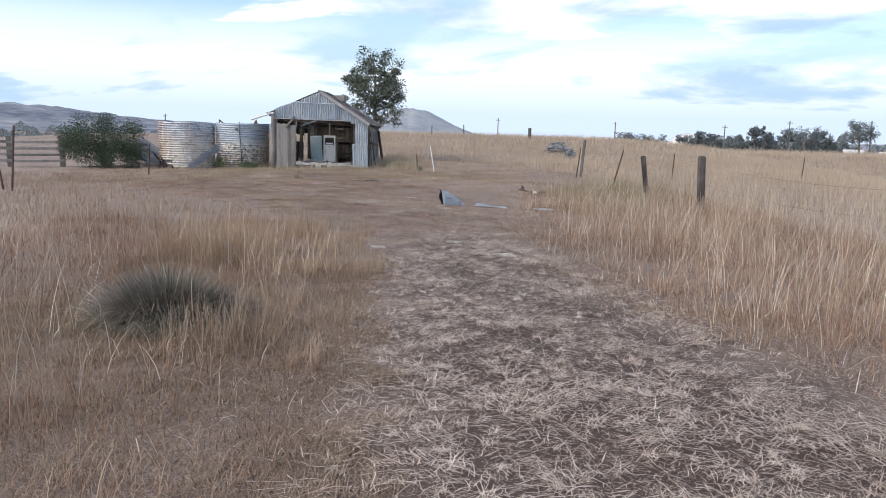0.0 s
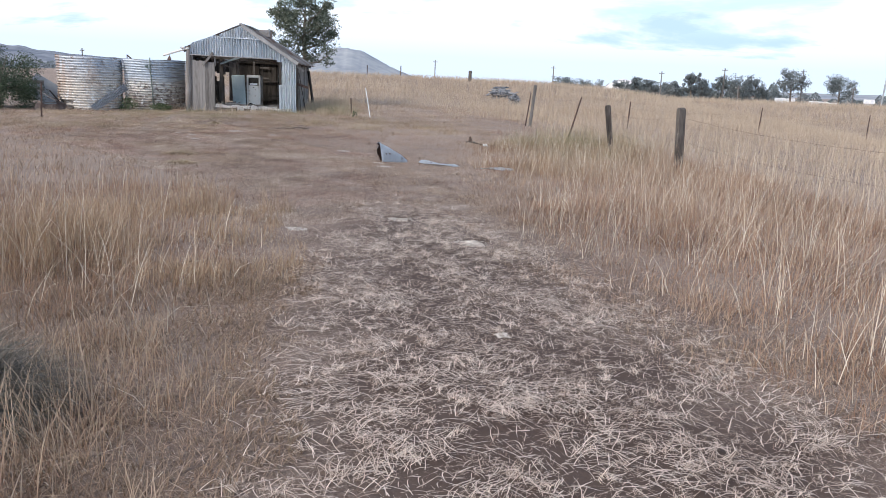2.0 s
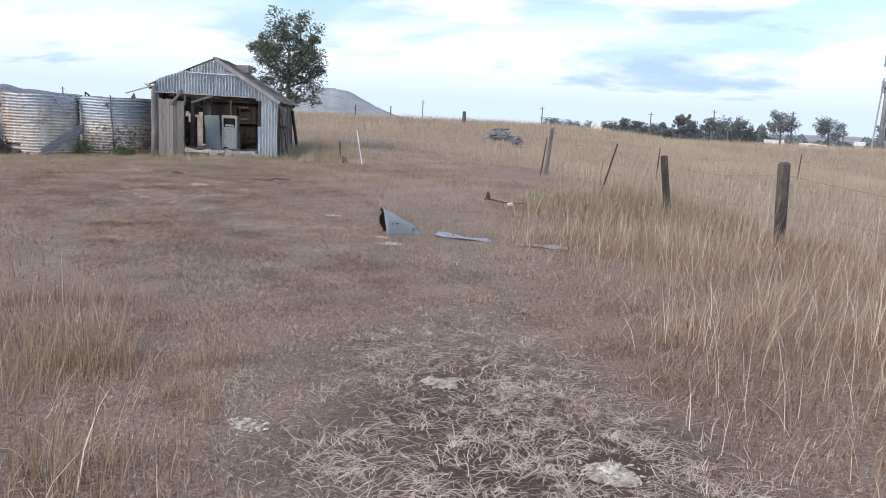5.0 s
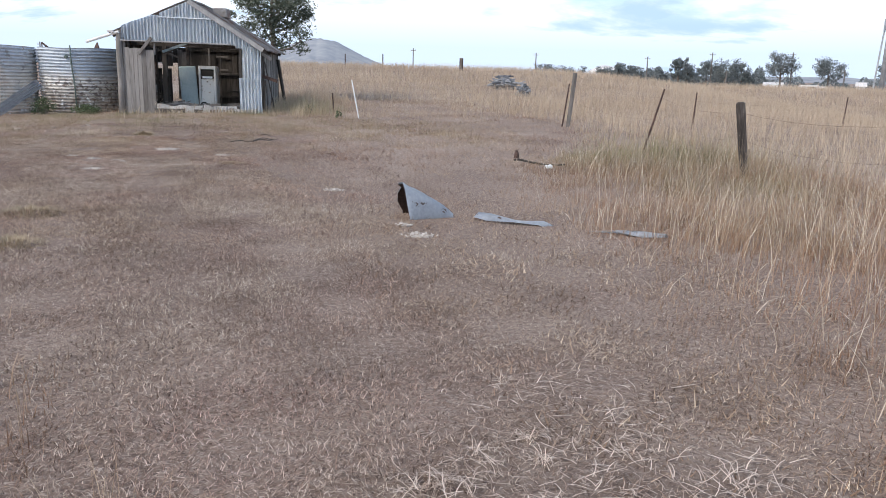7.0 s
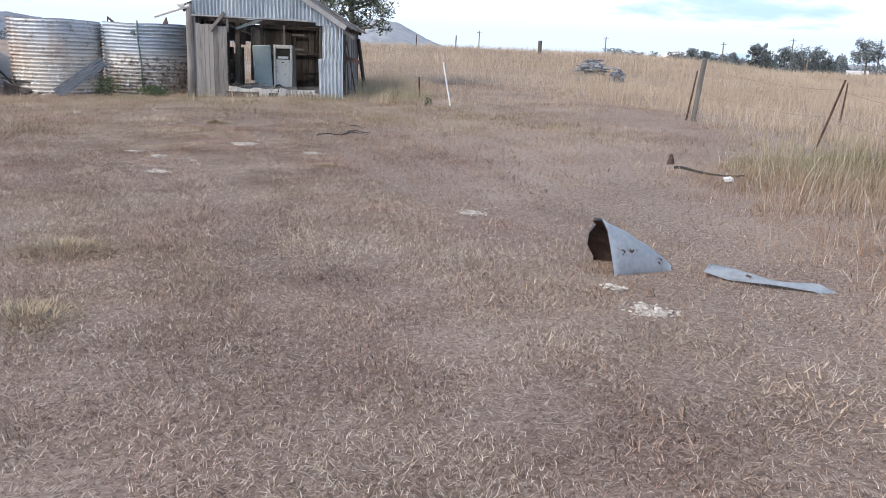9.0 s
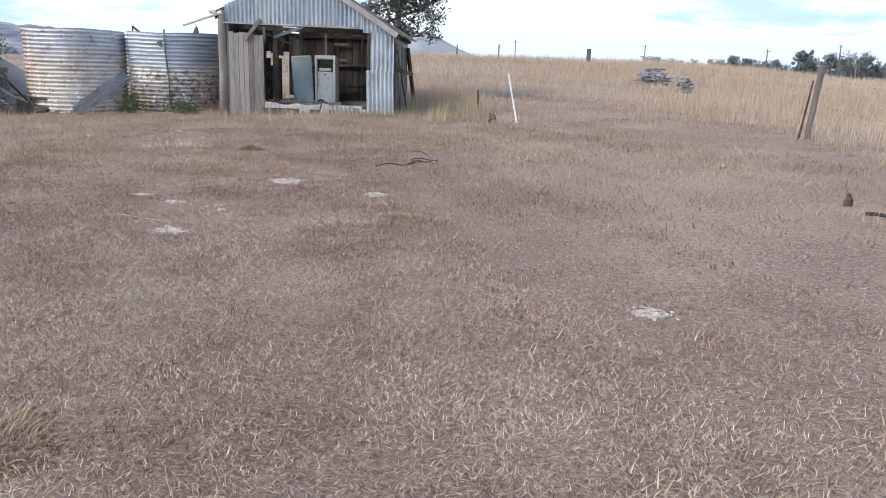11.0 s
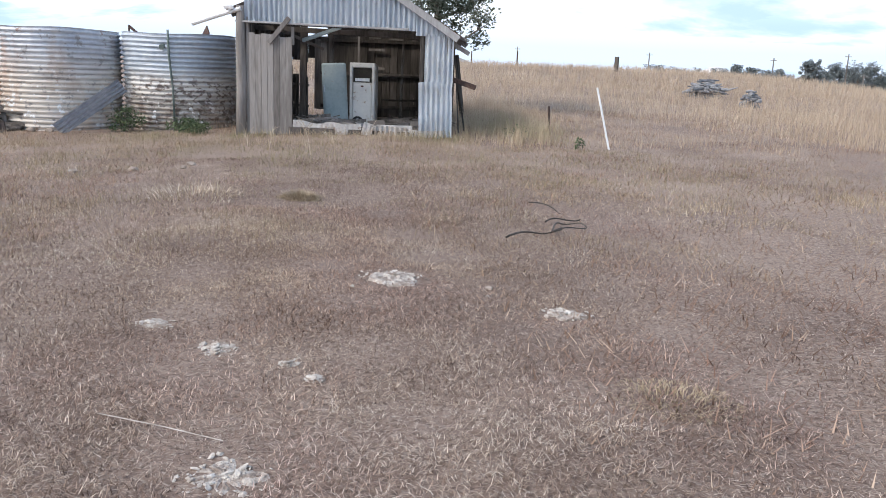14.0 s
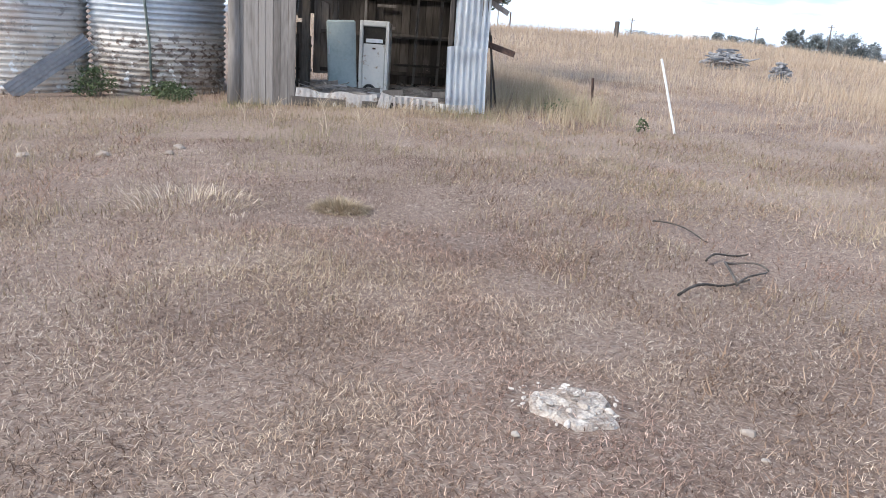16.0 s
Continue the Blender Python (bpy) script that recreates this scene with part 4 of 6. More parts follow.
# ---- water tanks ----
def tank_mesh(r, h, seed, warp):
    bm = bmesh.new()
    n, ribs, per = 112, 21, 6
    rows = ribs * per
    rings = []
    for j in range(rows + 1):
        z = h * j / rows
        ring = []
        for i in range(n):
            a = 2 * math.pi * i / n
            k = z / h
            rr = r * (1 - 0.015 * (1 - k)) + 0.024 * math.sin(2 * math.pi * j / per) + warp * noise.noise(Vector((math.cos(a) * 1.4, math.sin(a) * 1.4, k * 1.2 + seed))) * (0.3 + 0.7 * k)
            zz = z + (0.045 * noise.noise(Vector((math.cos(a) * 1.1, math.sin(a) * 1.1, seed + 5.0))) * k ** 4)
            ring.append(bm.verts.new((rr * math.cos(a), rr * math.sin(a), zz)))
        rings.append(ring)
    for r0, r1 in zip(rings, rings[1:]):
        for i in range(n):
            bm.faces.new((r0[i], r0[(i + 1) % n], r1[(i + 1) % n], r1[i]))
    return bm


def disc(r, z, sag, warp=0.0):
    bm = bmesh.new()
    n = 64
    c = bm.verts.new((0, 0, z + sag))
    prev = None
    for k in (0.5, 1.0):
        ring = [bm.verts.new((r * k * math.cos(2 * math.pi * i / n), r * k * math.sin(2 * math.pi * i / n), z + sag * (1 - k))) for i in range(n)]
        for i in range(n):
            if prev is None:
                bm.faces.new((c, ring[i], ring[(i + 1) % n]))
            else:
                bm.faces.new((prev[i], prev[(i + 1) % n], ring[(i + 1) % n], ring[i]))
        prev = ring
    return bm


def build_tank(x, y, z, r, h, mat, seed, label, warp):
    t = thing("water_tank", Matrix.Translation((x, y, z)), label, "water tank", "corrugated water tanks")
    part("wall", tank_mesh(r, h, seed, warp), mat, t, soft=True)
    part("lid", disc(r * 0.965, h - 0.07, 0.04), M_ROOF, t, "rusty sunken lid")
    part("base", tube([(0, 0, -0.25), (0, 0, 0.012)], r + 0.05, 40), M_CONCRETE, t, "crumbling concrete base")
    return t


T1, T2 = (-26.66, 27.95, -0.18), (-24.62, 29.42, -0.13)
tank_1 = build_tank(*T1, 1.24, 2.12, M_TANK1, 1, "round corrugated iron water tank streaked with rust", 0.035)
tank_2 = build_tank(*T2, 1.20, 2.06, M_TANK2, 4, "round corrugated iron water tank with flaking pale paint", 0.012)


def tank_fittings():
    a = Vector((0.60, -0.80, 0)).normalized()
    f = a * 1.25
    part("standpipe", tube([(f.x - 0.02, f.y, 0.0), (f.x - 0.03, f.y - 0.01, 0.9), (f.x - 0.07, f.y - 0.05, 1.6), (f.x - 0.08, f.y - 0.05, 2.12)], 0.022, 8), M_HOSE, tank_2, "grey-green pipe up the tank's side", True)
    part("overflow", tube([(f.x - 0.22, f.y - 0.04, 1.79), (f.x - 0.19, f.y - 0.13, 1.77)], [0.05, 0.055], 9), M_HOSE, tank_2)
    part("bracket", beam((-0.86, -0.62, 1.95), (-0.86, -0.62, 2.22), 0.03, 0.03), M_RUST, tank_2)
    part("bracket", beam((-0.86, -0.62, 2.20), (-0.60, -0.55, 2.0), 0.03, 0.05), M_RUST, tank_2)
    part("bracket", beam((0.55, 0.1, 1.95), (0.85, -0.05, 2.18), 0.03, 0.2), M_RUST, tank_2)


tank_fittings()

# a loose corrugated sheet that leans between the tanks
lo, hi = Vector((-25.48, 26.95, -0.2)), Vector((-24.66, 27.90, 0.72))


M_GALV_DULL = material("dull_galvanised", [(0.36, 0.39, 0.45), (0.48, 0.51, 0.56), (0.60, 0.62, 0.66)], 3, 16, rough=0.5, metal=0.4, bump=0.06)


def leaning_sheet():
    bm = corrugated(0.38, lambda x: (hi - lo).length, lambda x: 0.0, rows=6, seed=91, dent=0.01, pitch=0.09, amp=0.018)
    z = (hi - lo).normalized()
    x = z.cross(Vector((0, 0, 1))).normalized()
    x = (x * 0.55 + z.cross(x) * -0.83).normalized()
    y = z.cross(x)
    m = Matrix((x, y, z)).transposed().to_4x4()
    m.translation = lo
    bmesh.ops.transform(bm, matrix=m, verts=bm.verts)
    tagged(part("iron_sheet", bm, M_GALV_DULL), "loose galvanised corrugated sheet leaning against a water tank", "metal sheet")


leaning_sheet()
for i, (dx, dy, r) in enumerate(((0.55, -1.25, 0.11), (0.2, -1.38, 0.14), (0.85, -1.05, 0.09), (-0.25, -1.36, 0.10))):
    ob = part("stone", stone_mesh(r, r * 0.8, r * 0.6, 10 + i), M_STONE)
    ob.location = (T1[0] + dx, T1[1] + dy, gz(T1[0] + dx, T1[1] + dy) + 0.02)
    tagged(ob, "pale stone at the foot of the water tank", "stone", "stones by the tank")


# ---- debris between bush and tank ----
def build_debris():
    z = gz(-26.9, 26.2) - 0.02
    d = thing("scrap_sheet", Matrix.Identity(4), "rusted iron sheet folded on the ground beside the tank", "metal sheet")
    part("sheet", corrugated(0.85, lambda x: 0.42 + 0.1 * x, lambda x: 0.0, amp=0.005, seed=95, dent=0.06, m=pose(-26.75, 25.2, z, -52, 6, 40)), M_RUSTSHEET, d)
    part("sheet", corrugated(0.35, lambda x: 0.45 - 0.5 * x, lambda x: 0.0, amp=0.005, seed=96, dent=0.05, m=pose(-26.10, 25.75, z, -20, 0, 75)), M_RUSTSHEET, d)
    tagged(part("grey_panel", box(-0.75, 0.75, -0.02, 0.02, -0.5, 0.5, 0.01, m=Matrix.Translation((-28.25, 27.25, z + 0.62)) @ Matrix.Rotation(radians(56), 4, "Z") @ Matrix.Rotation(radians(-25), 4, "X") @ Matrix.Rotation(radians(36), 4, "Y"), wobble=0.02), M_PANEL), "grey iron panel propped aslant behind the scrap", "metal sheet")
    for i, (a, b, w) in enumerate((((-27.3, 25.9, z + 0.75), (-26.45, 26.35, z + 0.2), 0.10), ((-27.4, 26.5, z + 0.45), (-26.4, 26.8, z + 0.35), 0.14), ((-27.2, 26.9, z + 0.62), (-26.6, 26.5, z + 0.08), 0.09), ((-26.9, 26.9, z), (-27.0, 26.2, z + 0.75), 0.06), ((-27.9, 26.2, z + 0.2), (-26.7, 26.5, z + 0.3), 0.12))):
        tagged(part("plank", beam(a, b, w, 0.035), M_GREYWOOD if i % 2 == 0 else M_DARKWOOD), "weathered plank thrown on the scrap heap", "plank", "planks on the scrap heap")
    heap("scrap_heap", Matrix.Translation((-27.2, 26.55, z)), 0.8, 0.65, 0.20, M_SCRAP, "heap of dark earth and broken timber", "scrap heap", 34, M_DARKWOOD, 7)


build_debris()


# ---- fences ----
def worn_post(m, w, h, mat, parent, square=True, lean=0.0):
    if square:
        bm = box(-w / 2, w / 2, -w * 0.42, w * 0.42, -0.15, h, w * 0.18, wobble=w * 0.12)
    else:
        bm = tube([(0, 0, -0.15), (0.004, 0, h * 0.5), (0, 0, h)], [w / 2, w / 2 * 0.9, w / 2 * 0.7], 6)
    bmesh.ops.transform(bm, matrix=m, verts=bm.verts)
    return part("post", bm, mat, parent)


def wire(parent, pts, sag=0.1, r=0.006):
    out = []
    for a, b in zip(pts, pts[1:]):
        a, b = Vector(a), Vector(b)
        for k in range(8):
            f = k / 8
            p = a.lerp(b, f)
            p.z -= sag * 4 * f * (1 - f)
            out.append(p)
    out.append(Vector(pts[-1]))
    part("wire", tube(out, r * 0.25, 4), M_RUST, parent)


def build_fence():
    fence = thing("wire_fence", Matrix.Identity(4), "old paddock fence of leaning posts and slack wire in long grass", "fence")
    posts = [((1.0, 12.3), 1.10, 0.13, 3, 1, M_POSTWOOD, True), ((-2.55, 18.70), 1.24, 0.155, 1, -3, M_POSTWOOD, True), ((-4.40, 21.88), 1.17, 0.12, -2, -8, M_POSTWOOD, True),
             ((-6.32, 25.72), 1.30, 0.05, 6, 13, M_RUST, False), ((-8.98, 31.25), 1.52, 0.10, 2, 4, M_GREYWOOD, True), ((-9.14, 31.2), 1.22, 0.05, 3, 6, M_RUST, False)]
    tops = []
    for (x, y), h, w, rx, ry, mat, sq in posts:
        z = gz(x, y)
        m = pose(x, y, z, rx, ry, 25)
        worn_post(m, w, h, mat, fence, sq)
        tops.append((m, h))
    line = [tops[0], tops[1], tops[2], tops[3], tops[4]]
    for f, sag in ((0.86, 0.10), (0.5, 0.12)):
        wire(fence, [m @ Vector((0, 0, h * f)) for m, h in line], sag)
    back = thing("picket_fence", Matrix.Identity(4), "line of thin rusty steel pickets across the long grass", "fence")
    pts = []
    for x, y, top, lean in ((-5.66, 32.82, 1.10, 3), (-1.06, 38.36, 1.02, 4), (3.26, 40.76, 0.9, 2), (7.6, 43.2, 0.85, 3)):
        z = gz(x, y)
        m = pose(x, y, z, 0, lean, 25)
        worn_post(m, 0.055, max(1.0, top - z), M_RUST, back, False)
        pts.append(m @ Vector((0, 0, 0.8)))
    wire(back, pts, 0.1, 0.004)
    x, y = -23.98, 66.83
    tagged(part("fence_post", box(x - 0.12, x + 0.12, y - 0.1, y + 0.1, gz(x, y) - 0.2, gz(x, y) + 0.95, 0.03, wobble=0.02), M_POSTWOOD), "stout grey fence post on the crest of the rise", "post")
    for dx in (-14.0, -9.0):
        xx, yy = x + dx * 0.9, y + dx * -0.42
        tagged(part("fence_post", tube([(xx, yy, gz(xx, yy) - 0.2), (xx, yy, gz(xx, yy) + 1.15)], 0.05, 6), M_RUST), "thin rusty picket on the crest of the rise", "post")
    for x, y, h, lean in ((-20.2, 14.5, 1.8, 4), (-20.7, 14.6, 1.15, -9), (-23.66, 22.73, 1.2, 3)):
        ob = part("steel_stake", tube([(0, 0, -0.15), (0, 0, h)], 0.028, 5), M_RUST)
        ob.matrix_world = pose(x, y, gz(x, y), 0, lean, 30)
        tagged(ob, "thin dark steel stake standing in the grass", "stake")
    rails = thing("rail_fence", pose(-31.4, 24.4, gz(-31.4, 24.4), 0, 0, 38), "grey split-rail timber fence beside the bush", "fence")
    for k, x in enumerate((-4.2, -1.6, 0.55)):
        part("post", box(x - 0.1, x + 0.1, -0.09, 0.09, -0.2, 1.35, 0.02, wobble=0.05), M_GREYWOOD, rails)
    for z in (0.25, 0.52, 0.8, 1.08):
        part("rail", beam((-4.3, -0.1, z + 0.05), (-1.5, -0.1, z), 0.06, 0.12), M_GREYWOOD, rails)
        if z > 0.6:
            part("rail", beam((0.5, -0.10, z - 0.03), (4.2, -0.06, z - 0.01), 0.07, 0.13), M_GREYWOOD, rails)
        part("rail", beam((-1.7, -0.12, z - 0.02), (0.7, -0.12, z + 0.03), 0.06, 0.11), M_GREYWOOD, rails)


build_fence()
tagged(part("white_stake", beam((-15.10, 30.34, gz(-15.1, 30.34) - 0.05), (-15.53, 30.72, 1.18), 0.034, 0.028), M_WHITE), "white painted stake leaning in the ground", "stake")
ob = part("steel_stake", tube([(0, 0, -0.1), (0, 0, 0.62)], 0.025, 5), M_RUST)
ob.matrix_world = pose(-16.9, 32.2, gz(-16.9, 32.2), 0, -4, 0)
tagged(ob, "short rusty stake in the long grass by the shed", "stake")


# ---- trees, bush and distance ----
def tree(name, base, h, spread, trunk_h, n, size, mat, label, category="tree", group="", seed=1, limbs=9, trunk_r=0.14, clump=0.42, floor=0.35, droop=0.0, fill=12):
    """A tapered trunk with limbs, and a crown of many small leaf sprays gathered round the twigs."""
    rng = np.random.default_rng(seed)
    t = thing(name, Matrix.Translation(base), label, category, group)
    bm = bmesh.new()
    top = (rng.normal(0, 0.1) * h * 0.3, rng.normal(0, 0.1) * h * 0.3, h * 0.82)
    pts = [(0, 0, -0.2), (0.03 * h * rng.normal(), 0.03 * h * rng.normal(), trunk_h), (top[0] * 0.6, top[1] * 0.6, h * 0.6), top]
    tube(pts, [trunk_r * 1.25, trunk_r, trunk_r * 0.55, trunk_r * 0.15], 9, bm)
    ends = []
    for i in range(limbs):
        f = trunk_h / h * 1.15 + (0.75 - trunk_h / h * 1.15) * (i + 0.5) / limbs
        start = Vector(pts[1]).lerp(Vector(pts[3]), max(0, (f * h - trunk_h) / (h * 0.82 - trunk_h))) if f * h > trunk_h else Vector((0, 0, f * h))
        a = i * 2.4 + rng.uniform(-0.4, 0.4)
        reach = spread * rng.uniform(0.55, 0.95) * (1.0 - 0.45 * max(0, f - 0.5))
        end = start + Vector((math.cos(a) * reach, math.sin(a) * reach, h * rng.uniform(0.08, 0.26)))
        mid = start.lerp(end, 0.5) + Vector((0, 0, -0.03 * h))
        tube([start, mid, end], [trunk_r * 0.42, trunk_r * 0.26, trunk_r * 0.08], 6, bm)
        ends += [mid.lerp(end, 0.5), end, start.lerp(end, 0.75) + Vector((rng.normal(), rng.normal(), rng.normal())) * spread * 0.22]
        for _ in range(2):
            tip = end + Vector((rng.normal(), rng.normal(), abs(rng.normal()) * 0.7)) * spread * 0.28
            far = math.hypot(tip.x, tip.y)
            if far > 0.95 * spread:
                tip.x, tip.y = tip.x * 0.95 * spread / far, tip.y * 0.95 * spread / far
            tube([mid.lerp(end, 0.6), tip], [trunk_r * 0.14, trunk_r * 0.05], 5, bm)
            ends.append(tip)
    ends += [Vector(top), Vector(top) + Vector((0, 0, h * 0.1))]
    part("trunk", bm, M_BARK, t, soft=True)
    e = np.array([list(v) for v in ends])
    u = rng.normal(0, 1, (fill, 3))
    u *= (rng.uniform(0.45, 1, fill) / np.linalg.norm(u, axis=1))[:, None]
    e = np.concatenate([e, u * np.array([spread * 0.92, spread * 0.92, h * 0.31]) + np.array([0, 0, h * 0.63])])
    e[:, 2] = np.clip(e[:, 2], h * floor, h * 0.95)
    weight = rng.uniform(0.4, 1.3, len(e))
    pick = rng.choice(len(e), n, p=weight / weight.sum())
    way = rng.normal(0, 1, (n, 3))
    way *= (rng.uniform(0, 1, n) ** 0.5 / np.linalg.norm(way, axis=1))[:, None]
    c = e[pick] + way * np.array([1, 1, 0.75]) * (spread * clump * rng.uniform(0.45, 1.0, len(e))[pick])[:, None]
    c[:, 2] -= droop * np.abs(rng.normal(0, 1, n))
    c[:, 2] = np.clip(c[:, 2], 0.05 * h, h * 1.02)
    c = c[np.hypot(c[:, 0], c[:, 1]) < spread * 1.08]
    n = len(c)
    leaves("crown", c, size * rng.uniform(0.6, 1.5, n), rng.uniform(0, 1, n), mat, t, rng)
    return t


tree("gum_tree", (-22.1, 36.9, gz(-22.1, 36.9)), 5.75, 1.95, 1.5, 16500, 0.11, M_LEAF, "dark green gum tree with a ragged crown behind the shed", seed=11, limbs=11, trunk_r=0.13, clump=0.27, floor=0.34, fill=85)


def bush(name, x, y, r, h, n, size, mat, label, seed):
    rng = np.random.default_rng(seed)
    b = thing(name, Matrix.Translation((x, y, gz(x, y))), label, "bush")
    bm = bmesh.new()
    for i in range(14):
        a = rng.uniform(0, 6.28)
        k = rng.uniform(0.3, 0.85)
        tube([(0.1 * math.cos(a), 0.1 * math.sin(a), -0.05), (r * k * 0.5 * math.cos(a), r * k * 0.5 * math.sin(a), h * 0.45), (r * k * math.cos(a), r * k * math.sin(a), h * rng.uniform(0.6, 0.9))], [0.02 * r, 0.012 * r, 0.004 * r], 5, bm)
    tagged(part("stem", bm, M_BARK, b), kind="stuff")
    k = 46
    a = rng.uniform(0, 6.28, k)
    rr = np.sqrt(rng.uniform(0, 1, k)) * r * 0.8
    cz = h * (0.15 + 0.78 * rng.uniform(0, 1, k) * np.sqrt(np.clip(1 - (rr / r) ** 2, 0, 1)))
    cl = np.stack([rr * np.cos(a), rr * np.sin(a), cz], 1)
    pick = rng.integers(0, k, n)
    way = rng.normal(0, 1, (n, 3))
    way *= (rng.uniform(0, 1, n) ** 0.5 / np.linalg.norm(way, axis=1))[:, None]
    c = cl[pick] + way * r * 0.27
    c[:, 2] = np.clip(c[:, 2], 0.03, h)
    leaves("crown", c, size * rng.uniform(0.6, 1.5, n), rng.uniform(0, 1, n), mat, b, rng)
    return b


bush("bush", -29.2, 25.6, 2.0, 2.35, 30000, 0.064, M_BUSH, "dense dark green bush beside the scrap and rails", 21)
for i, (x, y, r, h, n) in enumerate(((-24.55, 27.75, 0.42, 0.55, 900), (-23.35, 28.25, 0.5, 0.28, 800), (-22.9, 28.0, 0.3, 0.22, 400), (-15.55, 29.9, 0.12, 0.28, 70), (-17.2, 31.0, 0.35, 0.3, 160))):
    bush("weed", x, y, r, h, n, 0.06, M_WEED, "small leafy green weed at the foot of a tank" if i < 3 else "small leafy green weed in dead grass", 30 + i)


def far_tree(yaw, d, h, spread, seed, shape=0.42, base=None):
    x, y = -math.sin(radians(yaw)) * d, math.cos(radians(yaw)) * d
    tree("gum_tree", (x, y, gz(x, y)), h, spread, h * 0.22, 3400, 0.40, M_LEAF_HAZED, "hazy grey-green tree beyond the paddock crest", group="far trees", seed=seed, limbs=8, trunk_r=0.22, clump=shape, floor=0.22, fill=24)


rnd = random.Random(5)
for i, (yaw, h, sp) in enumerate(((12.9, 6.4, 3.2), (11.3, 6.2, 3.4), (9.0, 6.2, 2.6), (8.2, 7.6, 2.2), (7.2, 6.6, 2.6), (5.6, 6.6, 3.0), (4.6, 8.2, 1.7), (3.9, 7.2, 2.4), (2.7, 9.2, 2.6), (1.5, 9.0, 3.2), (0.5, 8.6, 2.6), (-1.6, 9.6, 3.4), (-4.5, 9.4, 3.6), (-8.0, 9.2, 3.2), (-9.2, 8.2, 2.6), (-15.5, 8.6, 3.0))):
    far_tree(yaw, 225 + rnd.uniform(-25, 25), h * 0.94, sp * 1.15, 100 + i)


def wood_band(name, yaw0, yaw1, d, h, n, label, seed):
    """A far wood as one mass of leaf sprays with an uneven top."""
    rng = np.random.default_rng(seed)
    yaw = np.radians(rng.uniform(yaw0, yaw1, n))
    dd = d + rng.uniform(-12, 12, n)
    x, y = -np.sin(yaw) * dd, np.cos(yaw) * dd
    top = h * (0.62 + 0.25 * np.sin(yaw * 170 + seed) + 0.13 * np.sin(yaw * 410))
    z = height(x, y) + np.clip(top, 0.25 * h, None) * rng.uniform(0, 1, n) ** 0.8
    ob = leaves(name, np.stack([x, y, z], 1), rng.uniform(0.5, 1.2, n) * d / 300, rng.uniform(0, 1, n), M_LEAF_HAZED, rng=rng)
    tagged(ob, label, "wood", kind="stuff")


wood_band("far_wood", -1.5, 9.0, 255, 7.4, 19000, "hazy grey strip of far woodland along the crest", 3)
wood_band("far_wood", -14, 13, 330, 6.0, 12000, "thin far line of grey trees on the plain", 4)
wood_band("far_wood", 41, 64, 330, 6.5, 9000, "dark strip of woodland across the valley fields", 6)
wood_band("far_hedge", 40, 64, 120, 1.1, 5000, "low dark hedge between the valley fields", 8)


def utility_pole(yaw, d, top, label="far grey timber utility pole with a crossarm"):
    x, y = -math.sin(radians(yaw)) * d, math.cos(radians(yaw)) * d
    z = gz(x, y)
    u = thing("utility_pole", Matrix.Translation((x, y, z)), label, "utility pole", "utility poles")
    part("pole", tube([(0, 0, -0.3), (0, 0, top - z)], [0.17, 0.12], 7), M_GREYWOOD, u)
    part("crossarm", beam((-0.65, 0, top - z - 0.5), (0.65, 0, top - z - 0.5), 0.10, 0.12), M_GREYWOOD, u)
    for dx in (-0.55, 0.55):
        part("insulator", tube([(dx, 0, top - z - 0.45), (dx, 0, top - z - 0.2)], 0.06, 6), M_WHITE, u)


for yaw, top in ((22.0, 6.8), (13.8, 6.5), (6.55, 6.2), (2.55, 7.4), (1.6, 3.4), (-2.2, 7.7), (-5.2, 4.2), (-9.0, 8.6), (45.0, 5.6), (36.5, 6.2)):
    utility_pole(yaw, 205, top)


def build_mast():
    x, y = 25.9, 203.0
    z = gz(x, y)
    m = thing("phone_mast", Matrix.Translation((x, y, z)), "tall grey steel phone mast with panel antennas", "mast")
    part("pole", tube([(0, 0, -0.3), (0, 0, 20), (0, 0, 38)], [0.62, 0.42, 0.25], 12), M_GALVPOLE, m, soft=True)
    part("cable_tray", beam((-1.7, 0, 0), (-0.85, 0, 16.5), 0.42, 0.3), M_GALVPOLE, m)
    for zz in (14.5, 20.0, 23.0, 30.0):
        bm = tube([(0, 0, zz - 0.1), (0, 0, zz + 0.1)], 0.9, 12)
        part("platform", bm, M_GALVPOLE, m)
        for k in range(4):
            a = k * math.pi / 2 + 0.4
            part("antenna", box(-0.17, 0.17, -0.1, 0.1, -1.2, 1.3, 0.04, m=Matrix.Translation((1.2 * math.cos(a), 1.2 * math.sin(a), zz)) @ Matrix.Rotation(a, 4, "Z")), M_GALVPOLE, m)
    for zz in (21.5, 24.5):
        part("dish", tube([(0.9, -0.6, zz), (1.1, -1.0, zz)], [0.55, 0.6], 14), M_WHITE, m)


build_mast()


